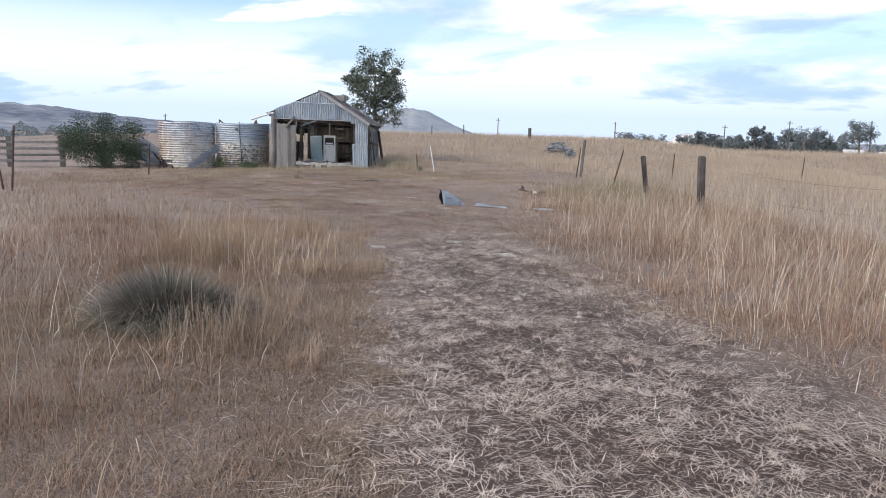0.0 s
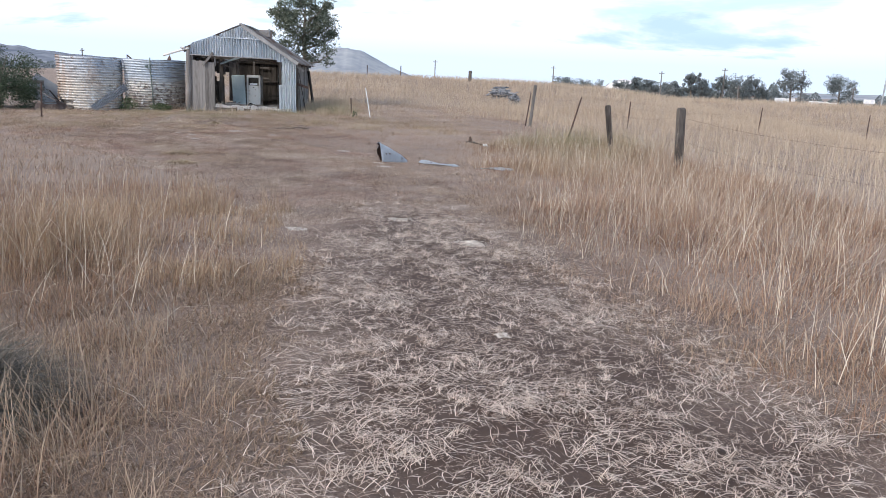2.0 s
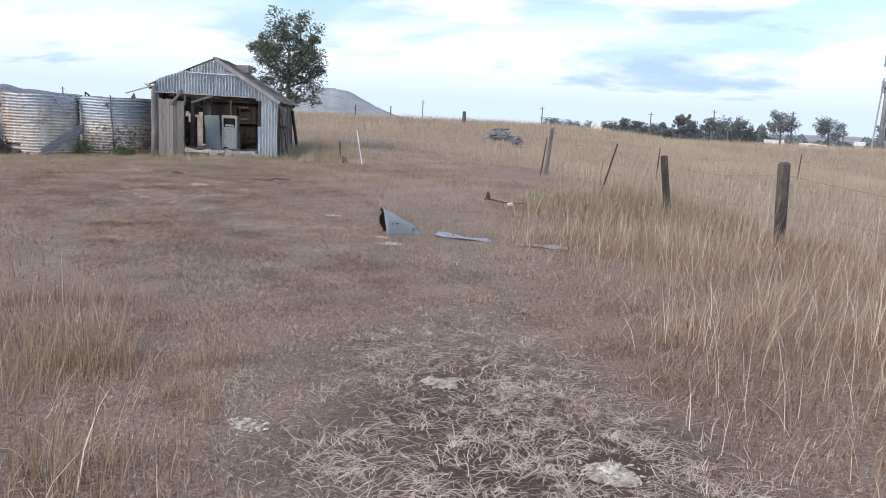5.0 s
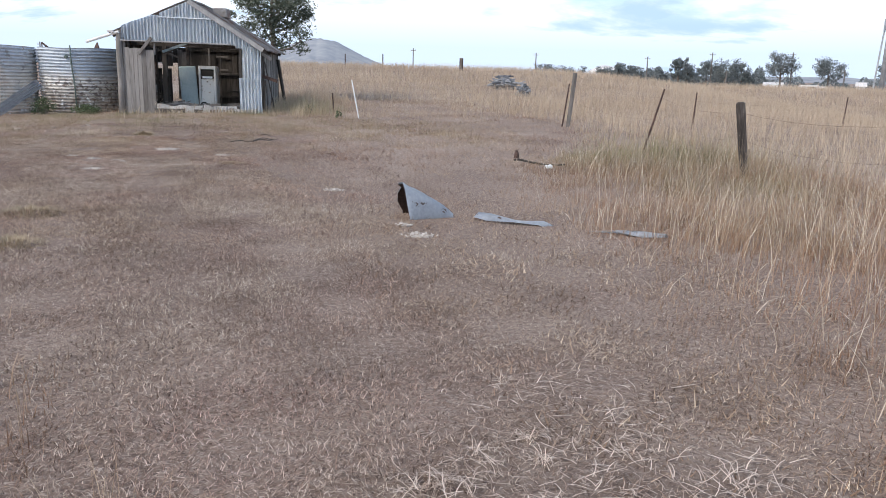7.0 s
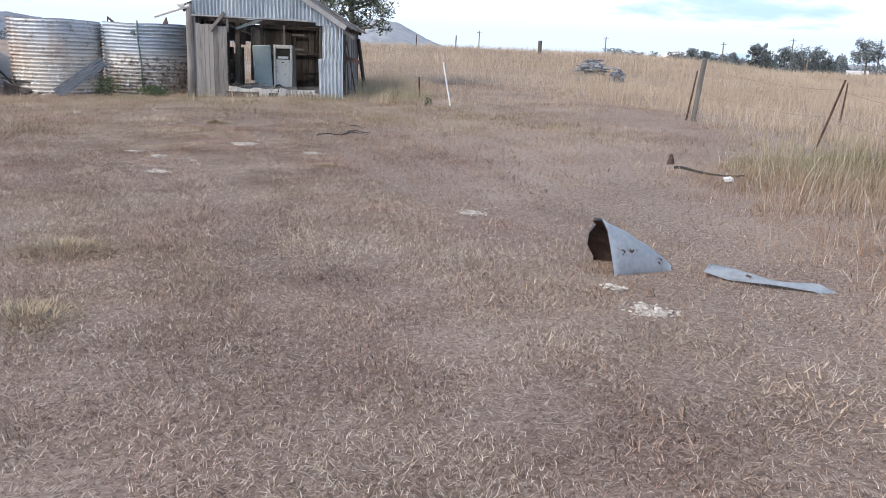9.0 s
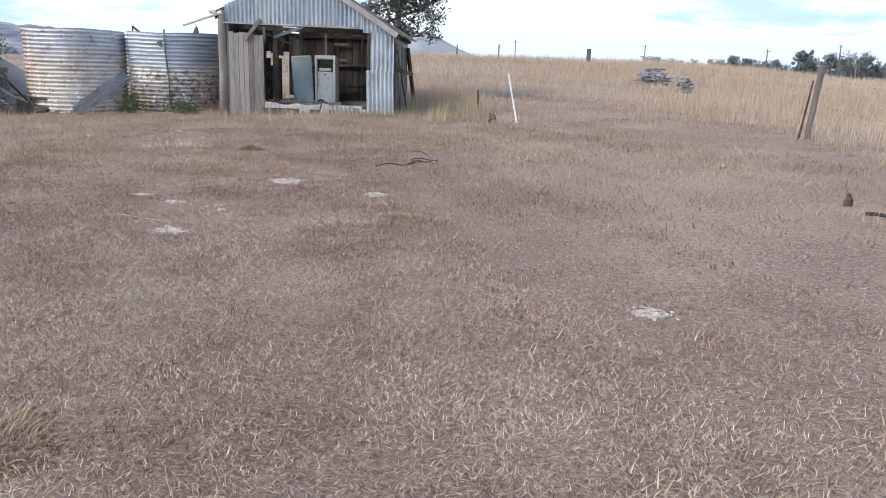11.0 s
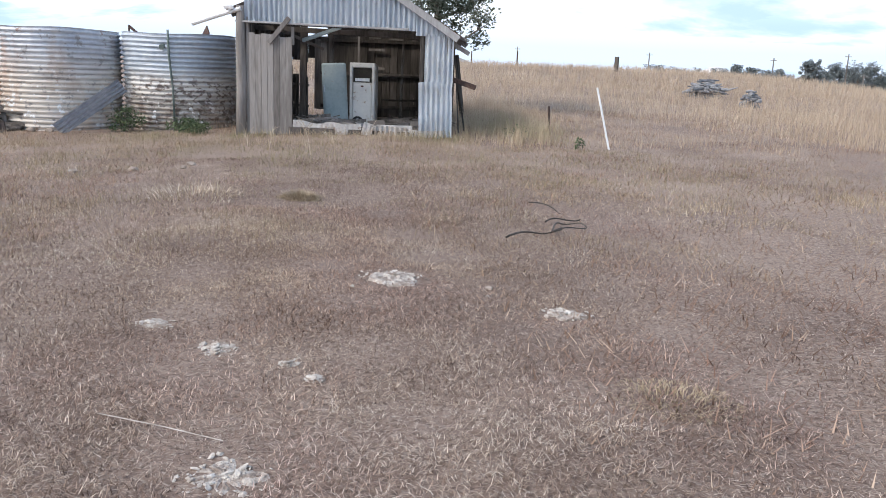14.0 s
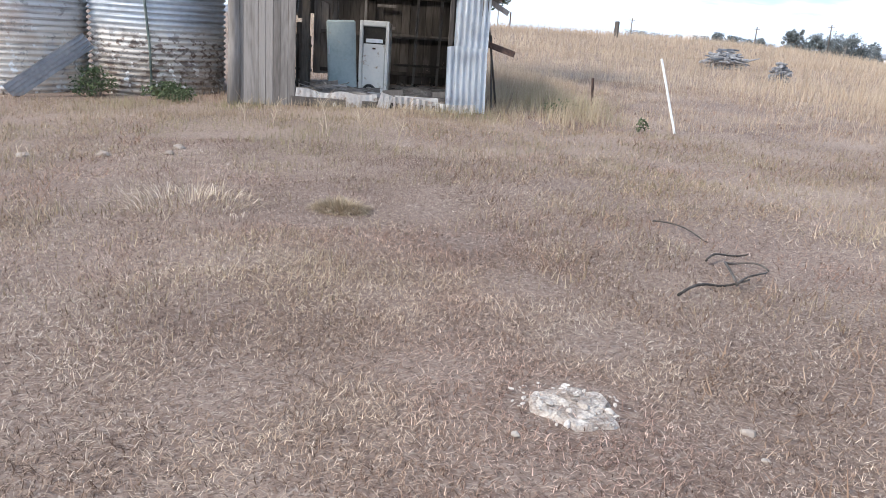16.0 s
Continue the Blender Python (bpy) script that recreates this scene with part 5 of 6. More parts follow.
def build_house():
    x, y = 26.8, 171.0
    z = gz(x, y)
    h = thing("house", pose(x, y, z, 0, 0, -8), "white weatherboard building with a pale green iron roof", "house")
    w, d, e, r = 12.0, 8.0, 2.6, 4.6
    part("wall", box(0, w, 0, d, -0.5, e, 0.02), M_WHITE, h)
    for k in range(9):
        part("weatherboard", box(-0.015, w + 0.015, -0.03, -0.004, 0.1 + k * 0.27, 0.34 + k * 0.27), M_WHITE, h)
    verts = [(-0.6, -0.6, e), (w + 0.6, -0.6, e), (w + 0.6, d + 0.6, e), (-0.6, d + 0.6, e), (2.8, d / 2, r), (w - 2.8, d / 2, r)]
    mesh_of("roof", verts, [(0, 1, 5, 4), (1, 2, 5), (2, 3, 4, 5), (3, 0, 4), (0, 3, 2, 1)], M_GREENROOF, h)
    gx = 2.6
    mesh_of("gable", [(gx - 1.1, -0.45, e + 0.3), (gx + 1.1, -0.45, e + 0.3), (gx, -0.45, e + 1.5), (gx, d / 2, e + 1.5)], [(0, 1, 2), (1, 3, 2), (2, 3, 0), (0, 3, 1)], M_WHITE, h)
    part("gable_vent", box(gx - 0.25, gx + 0.25, -0.5, -0.456, e + 0.5, e + 0.9, 0.02), M_GLASS, h)
    for k in range(3):
        wx = 2 + k * 3.6
        win = part("window", box(wx - 0.7, wx + 0.7, -0.07, -0.035, 0.9, 2.1, 0.02), M_WHITE, h)
        part("pane", box(wx - 0.6, wx + 0.6, -0.09, -0.072, 1.0, 2.0), M_GLASS, win)


build_house()


def build_depot(x, y, w, d, hh, label, yaw):
    b = thing("depot_building", pose(x, y, gz(x, y), 0, 0, yaw), label, "building")
    part("wall", box(0, w, 0, d, -0.5, hh, 0.02), M_WHITE, b)
    verts = [(-0.3, -0.3, hh), (w + 0.3, -0.3, hh), (w + 0.3, d + 0.3, hh), (-0.3, d + 0.3, hh), (-0.3, d / 2, hh + 0.9), (w + 0.3, d / 2, hh + 0.9)]
    mesh_of("roof", verts, [(0, 1, 5, 4), (2, 3, 4, 5), (1, 2, 5), (3, 0, 4), (0, 3, 2, 1)], M_GALV_PALE, b)
    for k in range(int(w // 4)):
        part("door", box(1 + k * 4, 3.4 + k * 4, -0.04, -0.002, 0, 2.3, 0.01), M_GALV, b)


build_depot(28.2, 203.0, 16, 9, 3.4, "long white metal depot beside the mast", -8)
build_depot(3.0, 216.0, 4.0, 4, 1.7, "low white prefab hut on the plain", 0)
build_depot(20.6, 199.0, 1.6, 2, 1.7, "small white equipment cabin beside the mast", -5)


def build_dome():
    x, y = -47, 300.0
    tagged(part("haystack_roof", stone_mesh(8, 5, 7.2, 3, 3, 0.05), M_GALV_PALE), "pale rounded shed roof far behind the crest", "roof").matrix_world = Matrix.Translation((x, y, gz(x, y)))


build_dome()


def van(x, y, L, hh, yaw, label):
    v = thing("van", pose(x, y, gz(x, y), 0, 0, yaw), label, "van", "parked vans")
    part("body", box(0, L, 0, 1.9, 0.35, hh, 0.18), M_WHITE, v)
    part("windscreen", box(L * 0.55, L * 0.85, -0.012, 0.02, hh * 0.6, hh * 0.8, 0.005), M_GLASS, v)
    for wx in (0.9, L - 0.9):
        for wy in (0.05, 1.7):
            wh = part("wheel", tube([(wx, wy, 0.34), (wx, wy + 0.2, 0.34)], 0.34, 14), M_TYRE, v)
            part("rim", tube([(wx, wy - 0.01, 0.34), (wx, wy + 0.03, 0.34)], 0.18, 10), M_GALV, wh)


van(9.6, 203.0, 4.2, 1.9, -4, "white caravan parked far beyond the paddock")
van(12.6, 206.0, 3.2, 1.7, -4, "white van parked far beyond the paddock")


# ---- things that lie in the paddock ----
def build_cone():
    c = thing("metal_cowl", Matrix.Translation((0, 0, gz(-7.5, 16.3))), "bent grey sheet-metal cowl with rust spots lying in the grass", "metal scrap")
    part("shell", cowl_shell(1.0), M_COWL, c, soft=True)
    part("lining", cowl_shell(0.955), M_RUST, c, "rusty inner face", soft=True)
    metal_strip()


def cowl_shell(scale):
    bm = bmesh.new()
    a, b = Vector((-7.80, 16.13, 0)), Vector((-7.38, 16.40, 0))
    d = (b - a).normalized()
    side = Vector((-d.y, d.x, 0))
    rings = []
    for k in range(9):
        f = k / 8
        c = a.lerp(b, f)
        hgt, wid = (0.34 * (1 - f) ** 0.8 + 0.035) * scale, (0.17 * (1 - f) + 0.055) * scale
        ring = []
        for j in range(15):
            q = math.pi * (j / 14 * 1.3 - 0.15)
            up = math.sin(q)
            p = c + side * (-math.cos(q) * wid) + Vector((0, 0, max(-0.05, up) * hgt)) - d * (0.07 * max(0, up) * (1 - f) ** 2)
            p += Vector((1, 1, 0.5)) * 0.016 * noise.noise(Vector((f * 3, j * 0.4, 2.0)))
            if k == 0:
                p += d * 0.05 * noise.noise(Vector((j * 0.9, 1.5, 4.0)))
            ring.append(bm.verts.new(p))
        rings.append(ring)
    for r0, r1 in zip(rings, rings[1:]):
        for j in range(14):
            bm.faces.new((r0[j], r0[j + 1], r1[j + 1], r1[j]))
    bmesh.ops.solidify(bm, geom=list(bm.faces), thickness=0.006)
    return bm


def metal_strip():
    bm = bmesh.new()
    rows = []
    pts = [(-7.12, 16.45, 0.030), (-6.95, 16.36, 0.045), (-6.67, 16.33, 0.030), (-6.41, 16.36, 0.02), (-6.19, 16.28, -0.025), (-5.92, 16.21, -0.03), (-5.64, 16.13, 0.0), (-5.36, 16.06, 0.03), (-5.16, 16.06, 0.035)]
    for i, p in enumerate(pts):
        w = (0.085 if i < 4 else 0.05) - 0.003 * i + 0.012 * math.sin(i * 2.3)
        rows.append([bm.verts.new((p[0] + 0.02 * q, p[1] + w * q, gz(p[0], p[1]) + (-0.02 if 4 <= i <= 5 else 0.02) + p[2] * (1 - q * q) + 0.014 * math.sin(i * 2 + q * 3))) for q in (-1, -0.6, -0.2, 0.2, 0.6, 1)])
    for r0, r1 in zip(rows, rows[1:]):
        for j in range(5):
            bm.faces.new((r0[j], r0[j + 1], r1[j + 1], r1[j]))
    bmesh.ops.solidify(bm, geom=list(bm.faces), thickness=0.004)
    tagged(part("metal_strip", bm, M_COWL, soft=True), "long bent strip of blue-grey sheet metal flat in grass", "metal scrap")


M_COWL = material("blue_grey_metal", [(0.50, 0.53, 0.58), (0.62, 0.65, 0.70), (0.74, 0.77, 0.80)], 4, 30, rough=0.45, metal=0.1, bump=0.05)
overlay(M_COWL, (0.16, 0.10, 0.08), 9, 0.62, 0.66)
build_cone()


def crumb_mesh(seed):
    ob = part("crumb", stone_mesh(1, 1, 1, seed, 2, 0.6), M_CHALK)
    me = ob.data
    bpy.data.objects.remove(ob)
    return me


CRUMBS = [crumb_mesh(300 + k) for k in range(8)]


def dirt_patch(x, y, r, seed, grit):
    """A bare spot of pale powdery dirt, broken into crumbs and clods of many sizes."""
    rng = np.random.default_rng(seed)
    t = thing("dirt_patch", Matrix.Translation((x, y, gz(x, y))), "bare patch of pale chalky crumbled dirt in grass", "dirt patch", "pale dirt patches")
    bm = bmesh.new()
    n = 40
    c = bm.verts.new((0, 0, 0.014))
    rings = []
    def edge(i):
        q = i * 6.2832 / n
        return 1 + 0.5 * noise.noise(Vector((math.cos(q) * 1.2, math.sin(q) * 1.2, seed))) + 0.22 * noise.noise(Vector((math.cos(q) * 4, math.sin(q) * 4, seed)))

    for k in (0.25, 0.5, 0.72, 0.9, 1.0):
        rings.append([bm.verts.new((r * 0.8 * k * edge(i) * math.cos(i * 6.2832 / n), r * 0.75 * k * edge(i) * math.sin(i * 6.2832 / n), 0.006 + 0.011 * rng.uniform() - (0.03 if k == 1.0 else 0.006 * k))) for i in range(n)])
    for i in range(n):
        bm.faces.new((c, rings[0][i], rings[0][(i + 1) % n]))
        for a, b in zip(rings, rings[1:]):
            bm.faces.new((a[i], b[i], b[(i + 1) % n], a[(i + 1) % n]))
    part("dirt", bm, M_POWDER, t)
    for _ in range(grit):
        a, d = rng.uniform(0, 6.28), r * rng.uniform(0, 1) ** 0.7 * 1.15
        s = 0.004 + 0.018 * rng.uniform() ** 2.5 * (1 - 0.5 * min(1, d / r))
        ob = new("crumb", CRUMBS[int(rng.integers(len(CRUMBS)))])
        ob.parent = t
        ob.scale = (s * rng.uniform(1.0, 1.7), s, s * 0.5)
        ob.location = (d * math.cos(a), d * 0.8 * math.sin(a), 0.006 + 0.008 * max(0, 1 - d / r))
        ob.rotation_euler = (rng.normal(0, 0.3), rng.normal(0, 0.3), a * 3)


for i, (x, y, r) in enumerate(((-14.08, 20.27, 0.25), (-14.19, 18.61, 0.13), (-14.74, 18.74, 0.12), (-13.75, 18.63, 0.05), (-12.82, 20.18, 0.17), (-13.53, 18.54, 0.06), (-13.30, 17.64, 0.20),
                              (-7.33, 15.30, 0.17), (-9.33, 17.45, 0.16), (-4.82, 10.40, 0.17), (-3.66, 9.52, 0.18), (-5.48, 9.30, 0.12), (-2.54, 6.96, 0.05), (-7.62, 15.62, 0.09))):
    dirt_patch(x, y, r * 0.90, 200 + i, int(10 + r * 260))


def stick(points, r, label):
    ends = [points[0]] + list(points) + [points[-1]]
    curve = []
    for a, b, c, d in zip(ends, ends[1:], ends[2:], ends[3:]):
        for f in (0, 0.25, 0.5, 0.75):
            curve.append(tuple(0.5 * (2 * b[q] + (c[q] - a[q]) * f + (2 * a[q] - 5 * b[q] + 4 * c[q] - d[q]) * f * f + (3 * b[q] - a[q] - 3 * c[q] + d[q]) * f ** 3) + 0.012 * noise.noise(Vector((b[0] * 9 + f * 3, b[1] * 9, q * 5.0))) for q in (0, 1)))
    points = curve + [points[-1]]
    z = [gz(x, y) + 0.035 + 0.02 * math.sin(i * 0.6) for i, (x, y) in enumerate(points)]
    pts = [(x, y, zz) for (x, y), zz in zip(points, z)]
    tagged(part("stick", tube(pts, [r * 0.52 * (1 - 0.4 * i / len(pts)) for i in range(len(pts))], 6), M_DARKWOOD, soft=True), label, "stick", "sticks in the grass")


stick([(-14.36, 23.81), (-14.1, 23.72), (-13.9, 23.49)], 0.013, "thin dark fallen stick in short grass")
stick([(-13.90, 21.94), (-13.80, 22.19), (-13.68, 22.33), (-13.55, 22.42)], 0.018, "dark crooked fallen branch in short grass")
stick([(-13.85, 22.83), (-13.78, 23.05), (-13.67, 23.24), (-13.60, 23.2)], 0.016, "dark crooked fallen twig in short grass")
stick([(-13.62, 22.35), (-13.72, 22.81), (-13.69, 22.99), (-13.56, 22.95), (-13.45, 22.87)], 0.017, "dark bent fallen branch in short grass")
tagged(part("grass_stalk", tube([(-13.98, 17.70, gz(-13.98, 17.70) + 0.05), (-13.72, 17.775, gz(-13.72, 17.775) + 0.045), (-13.47, 17.83, gz(-13.47, 17.83) + 0.03)], 0.0022, 5), M_CHALK), "single long pale grass stalk lying on turf", "grass stalk")
stick([(-13.62, 22.3), (-13.52, 22.6), (-13.46, 22.9)], 0.014, "dark fallen twig in short grass")
stick([(-8.1, 21.8), (-7.85, 21.67), (-7.46, 21.73), (-7.2, 21.6)], 0.04, "rotten fallen branch at the long grass")
for i, (x, y, r) in enumerate(((-20.58, 23.09, 0.06), (-19.54, 24.21, 0.06), (-19.35, 23.85, 0.04), (-19.9, 23.5, 0.06), (-13.43, 20.42, 0.024), (-13.36, 20.22, 0.014), (-14.2, 19.93, 0.014))):
    ob = part("stone", stone_mesh(r * 1.3, r, r * 0.75, 30 + i), M_STONE)
    ob.location = (x, y, gz(x, y) + 0.01)
    tagged(ob, "small pale stone lying in short dry grass", "stone", "loose stones")
ob = part("stump", tube([(0, 0, -0.04), (0.01, 0, 0.08), (0.0, 0.01, 0.15)], [0.055, 0.045, 0.02], 7), M_RUST)
ob.location = (-8.27, 22.57, gz(-8.27, 22.57))
tagged(ob, "short broken rust-brown stump in dead grass", "stump")
ob = part("plastic_scrap", stone_mesh(0.055, 0.04, 0.04, 77, 3, 0.8), M_WHITE)
ob.location = (-7.35, 21.07, gz(-7.35, 21.07) + 0.05)
tagged(ob, "crumpled white plastic scrap in dead grass", "litter")


def log_pile(x, y, r, h, n, seed, label):
    rng = random.Random(seed)
    t = thing("log_pile", Matrix.Translation((x, y, gz(x, y))), label, "log pile")
    part("core", stone_mesh(r * 0.7, r * 0.5, h * 0.45, seed, 3, 0.5), M_LOG, t)
    for i in range(n):
        a, b = rng.uniform(0, 6.28), rng.uniform(0, 6.28)
        d = r * rng.uniform(0, 0.7)
        L = rng.uniform(0.3, 0.75) * r
        c = Vector((d * math.cos(a), d * math.sin(a), h * (1 - d / r) * rng.uniform(0.35, 0.95) + 0.06))
        v = Vector((math.cos(b), math.sin(b), rng.uniform(-0.25, 0.35))) * L
        q = max(0.03, 0.03 - min((c - v).z, (c + v).z))
        c.z += q
        part("log", tube([c - v, c + Vector((0, 0, 0.03)), c + v], [rng.uniform(0.03, 0.07), 0.05, rng.uniform(0.015, 0.04)], 7), M_LOG, t)


log_pile(-16.2, 50.6, 0.95, 0.72, 48, 3, "heap of grey dead logs and branches in long grass")
log_pile(-14.1, 46.5, 0.45, 0.58, 26, 5, "small heap of grey dead roots in long grass")


# ---- grass ----
G = np.random.default_rng(7)


def field(s0, s1, p0, p1, n):
    s, p = G.uniform(s0, s1, n), G.uniform(p0, p1, n)
    return s, p


def right_edge(s):
    return np.interp(s, [-3, 5, 8, 10, 14, 17, 20, 23, 26, 33, 40], [3.6, 2.7, 2.15, 1.65, 1.85, 1.75, 1.9, 2.3, 4.2, 5.0, 3.0])


def left_edge(s):
    return np.interp(s, [-3, 4, 6, 9, 11, 14, 22, 30, 34], [-0.9, -0.75, -1.05, -1.15, -1.5, -2.3, -8.2, -13, -30])


def path_mid(s):
    return np.interp(s, [0, 6, 10, 12.5, 17, 21.5, 32], [0.3, 0.1, -0.6, -1.5, -3.0, -4.9, -6.8])


WAVES = np.random.default_rng(17).normal(0, 1, (14, 3))


def clumped(s, p, scale, seed):
    """A smooth irregular patchiness between 0 and 1."""
    v = np.zeros(len(s))
    for k, (a, b, c) in enumerate(WAVES):
        f = scale * (0.8 + 0.45 * k)
        n = math.hypot(a, b)
        v += np.sin((s * a + p * b) * f / n + c * 9 + seed * (k + 1)) / (1 + 0.18 * k)
    return 1 / (1 + np.exp(-0.9 * v))


def roots_of(s, p, sink=0.0):
    x, y = along(s, p)
    return np.stack([x, y, height(x, y) - sink], 1)


SHED_INV = np.array(SHED.inverted())


def clear_of_things(s, p):
    """False inside the shed and the tanks."""
    x, y = along(s, p)
    lx = SHED_INV[0, 0] * x + SHED_INV[0, 1] * y + SHED_INV[0, 3]
    ly = SHED_INV[1, 0] * x + SHED_INV[1, 1] * y + SHED_INV[1, 3]
    ok = ~((lx > -0.05) & (lx < W + 0.05) & (ly > -0.1) & (ly < D))
    for t in (T1, T2):
        ok &= np.hypot(x - t[0], y - t[1]) > 1.33
    return ok


def wisps(x, y, cx, cy, r):
    return np.exp(-((x - cx) ** 2 + (y - cy) ** 2) / r ** 2)


def bare(s, p):
    """Keeps the pale dirt patches open."""
    x, y = along(s, p)
    ok = np.ones(len(x), bool)
    for cx, cy, r in ((-14.08, 20.27, 0.27), (-14.19, 18.61, 0.13), (-12.82, 20.18, 0.17), (-13.30, 17.64, 0.18), (-7.33, 15.30, 0.17), (-4.82, 10.40, 0.17), (-3.66, 9.52, 0.19), (-5.48, 9.30, 0.12), (-14.74, 18.74, 0.1), (-9.33, 17.45, 0.12)):
        ok &= (np.hypot(x - cx, y - cy) > r) | (G.uniform(0, 1, len(x)) < 0.16)
    return ok


# short turf near the track: a dark mat, and paler cut straws lying on it
def turf(n, half, s0, s1, high, lean, width, segs, tones, patch, label, lift, curl=0.07, mat=M_TURF):
    s, p = field(s0, s1, -half, half, n)
    p = p + path_mid(s)
    far = np.clip((np.abs(p - path_mid(s)) - 0.45 * half) / (0.6 * half), 0, 1)
    keep = (p < right_edge(s) + 0.3) & (p > left_edge(s) - 0.5) & bare(s, p) & (G.uniform(0, 1, n) > far * 0.6) & (G.uniform(0, 1, n) > straw_zone(s, p) * 0.9)
    keep &= G.uniform(0, 1, n) < patch + (1 - patch) * clumped(s, p, 2.6, 1.0 + lift * 300) * (0.5 + 0.5 * clumped(s, p, 0.6, 5.0))
    s, p = s[keep], p[keep]
    n = len(s)
    tone = np.clip(G.normal(tones[0], tones[1], n) + 0.25 * (clumped(s, p, 1.1, 4.0) - 0.5) + 0.25 * (clumped(s, p, 5.0, 2.0) - 0.5), 0, 1)
    ob = blades("short_grass", roots_of(s, p, 0.004 - lift), G.uniform(*high, n), G.uniform(*lean, n), G.uniform(0, 6.2832, n), G.uniform(*width, n), segs, tone, mat, curl=G.normal(0, curl, n))
    tagged(ob, label, "grass", kind="stuff")


turf(700000, 4.6, 1.5, 31, (0.025, 0.06), (0.4, 1.4), (0.003, 0.0055), 1, (0.30, 0.30), 0.6, "short trampled brown dead grass", 0.0)
turf(420000, 4.6, 4, 31, (0.022, 0.052), (0.7, 1.5), (0.0026, 0.0044), 1, (0.60, 0.30), 0.25, "pale cut straws lying on the brown turf", 0.012)
turf(500000, 2.7, 11, 27, (0.020, 0.048), (0.6, 1.6), (0.0023, 0.0041), 2, (0.50, 0.33), 0.4, "curled pale blades of dead turf along the track", 0.006, 0.5)

# the same turf further off, coarser
s, p = field(6, 44, -16, 6, 470000)
keep = (p < right_edge(s) + 0.5) & (p > left_edge(s) - 2.5) & (np.abs(p - path_mid(s)) > 1.6) & clear_of_things(s, p)
keep &= G.uniform(0, 1, len(s)) < 0.35 + 0.65 * clumped(s, p, 1.3, 2.0)
s, p = s[keep], p[keep]
n = len(s)
tone = np.clip(G.normal(0.50, 0.22, n) + 0.35 * (clumped(s, p, 0.7, 4.0) - 0.5) + 0.3 * (clumped(s, p, 3.0, 1.0) - 0.5), 0, 1)
ob = blades("short_grass", roots_of(s, p, 0.004), G.uniform(0.04, 0.10, n) * (1 + 0.8 * clumped(s, p, 0.5, 9.0) * (s > 22)), G.uniform(0.6, 1.45, n), G.uniform(0, 6.2832, n), G.uniform(0.005, 0.010, n), 1, tone, M_TURF_WARM)
tagged(ob, "patchy short dead grass across the open paddock", "grass", kind="stuff")

# cut straw on the track: fine litter, flattened stems, and tufts whose stems spread from a crown
s, p = field(1.0, 14, -1.8, 3.6, 330000)
keep = (G.uniform(0, 1, len(s)) < straw_zone(s, p)) & (G.uniform(0, 1, len(s)) < 0.05 + 0.95 * (0.35 * clumped(s, p, 2.2, 7.0) + 0.65 * clumped(s, p, 5.5, 3.0)) ** 2.0) & bare(s, p)
s, p = s[keep], p[keep]
n = len(s)
ob = blades("cut_straw", roots_of(s, p, -0.002) + np.stack([np.zeros(n), np.zeros(n), G.uniform(0, 0.015, n)], 1), G.uniform(0.03, 0.08, n), G.uniform(1.1, 1.5, n), G.uniform(0, 6.2832, n), G.uniform(0.0022, 0.004, n), 1, np.clip(G.normal(0.36, 0.25, n), 0, 1), M_STRAW, curl=G.normal(0, 0.2, n), taper=0.3)
tagged(ob, "fine broken straw littering the dark soil", "straw", kind="stuff")

s, p = field(1.0, 14, -1.8, 3.6, 150000)
keep = (G.uniform(0, 1, len(s)) < straw_zone(s, p)) & (G.uniform(0, 1, len(s)) < 0.06 + 0.94 * (0.3 * clumped(s, p, 1.6, 7.0) + 0.7 * clumped(s, p, 4.5, 3.0)) ** 1.7) & bare(s, p)
s, p = s[keep], p[keep]
n = len(s)
cell = np.floor(s * 5) * 13.7 + np.floor(p * 5) * 7.9
ob = blades("cut_straw", roots_of(s, p, -0.004) + np.stack([np.zeros(n), np.zeros(n), G.uniform(0.004, 0.035, n)], 1), G.uniform(0.05, 0.155, n), G.uniform(1.3, 1.62, n), (np.sin(cell) * 43758.5) % 6.2832 + G.normal(0, 0.9, n), G.uniform(0.0028, 0.0048, n), 3, np.clip(G.normal(0.60, 0.27, n), 0, 1), M_STRAW, bend=0.12, curl=G.normal(0, 0.33, n), taper=0.15)
tagged(ob, "long pale flattened straw stems tangled over dark soil", "straw", kind="stuff")

s, p = field(1.0, 14, -1.8, 3.6, 1800)
keep = (G.uniform(0, 1, len(s)) < straw_zone(s, p) * 0.9) & bare(s, p)
size = np.repeat(G.uniform(0.6, 1.25, keep.sum()), 30)
shade = np.repeat(G.normal(0.0, 0.12, keep.sum()), 30)
s, p = np.repeat(s[keep], 30), np.repeat(p[keep], 30)
n = len(s)
s, p = s + G.normal(0, 0.018, n), p + G.normal(0, 0.018, n)
ob = blades("straw_tuft", roots_of(s, p, 0.004), G.uniform(0.030, 0.095, n) * size, G.uniform(0.75, 1.55, n), G.uniform(0, 6.2832, n), G.uniform(0.0026, 0.0044, n), 3, np.clip(G.normal(0.60, 0.25, n) + shade, 0, 1), M_STRAW, bend=0.9, curl=G.normal(0, 0.25, n), taper=0.3)
tagged(ob, "trampled tufts of pale straw spreading from their crowns", "straw", kind="stuff")


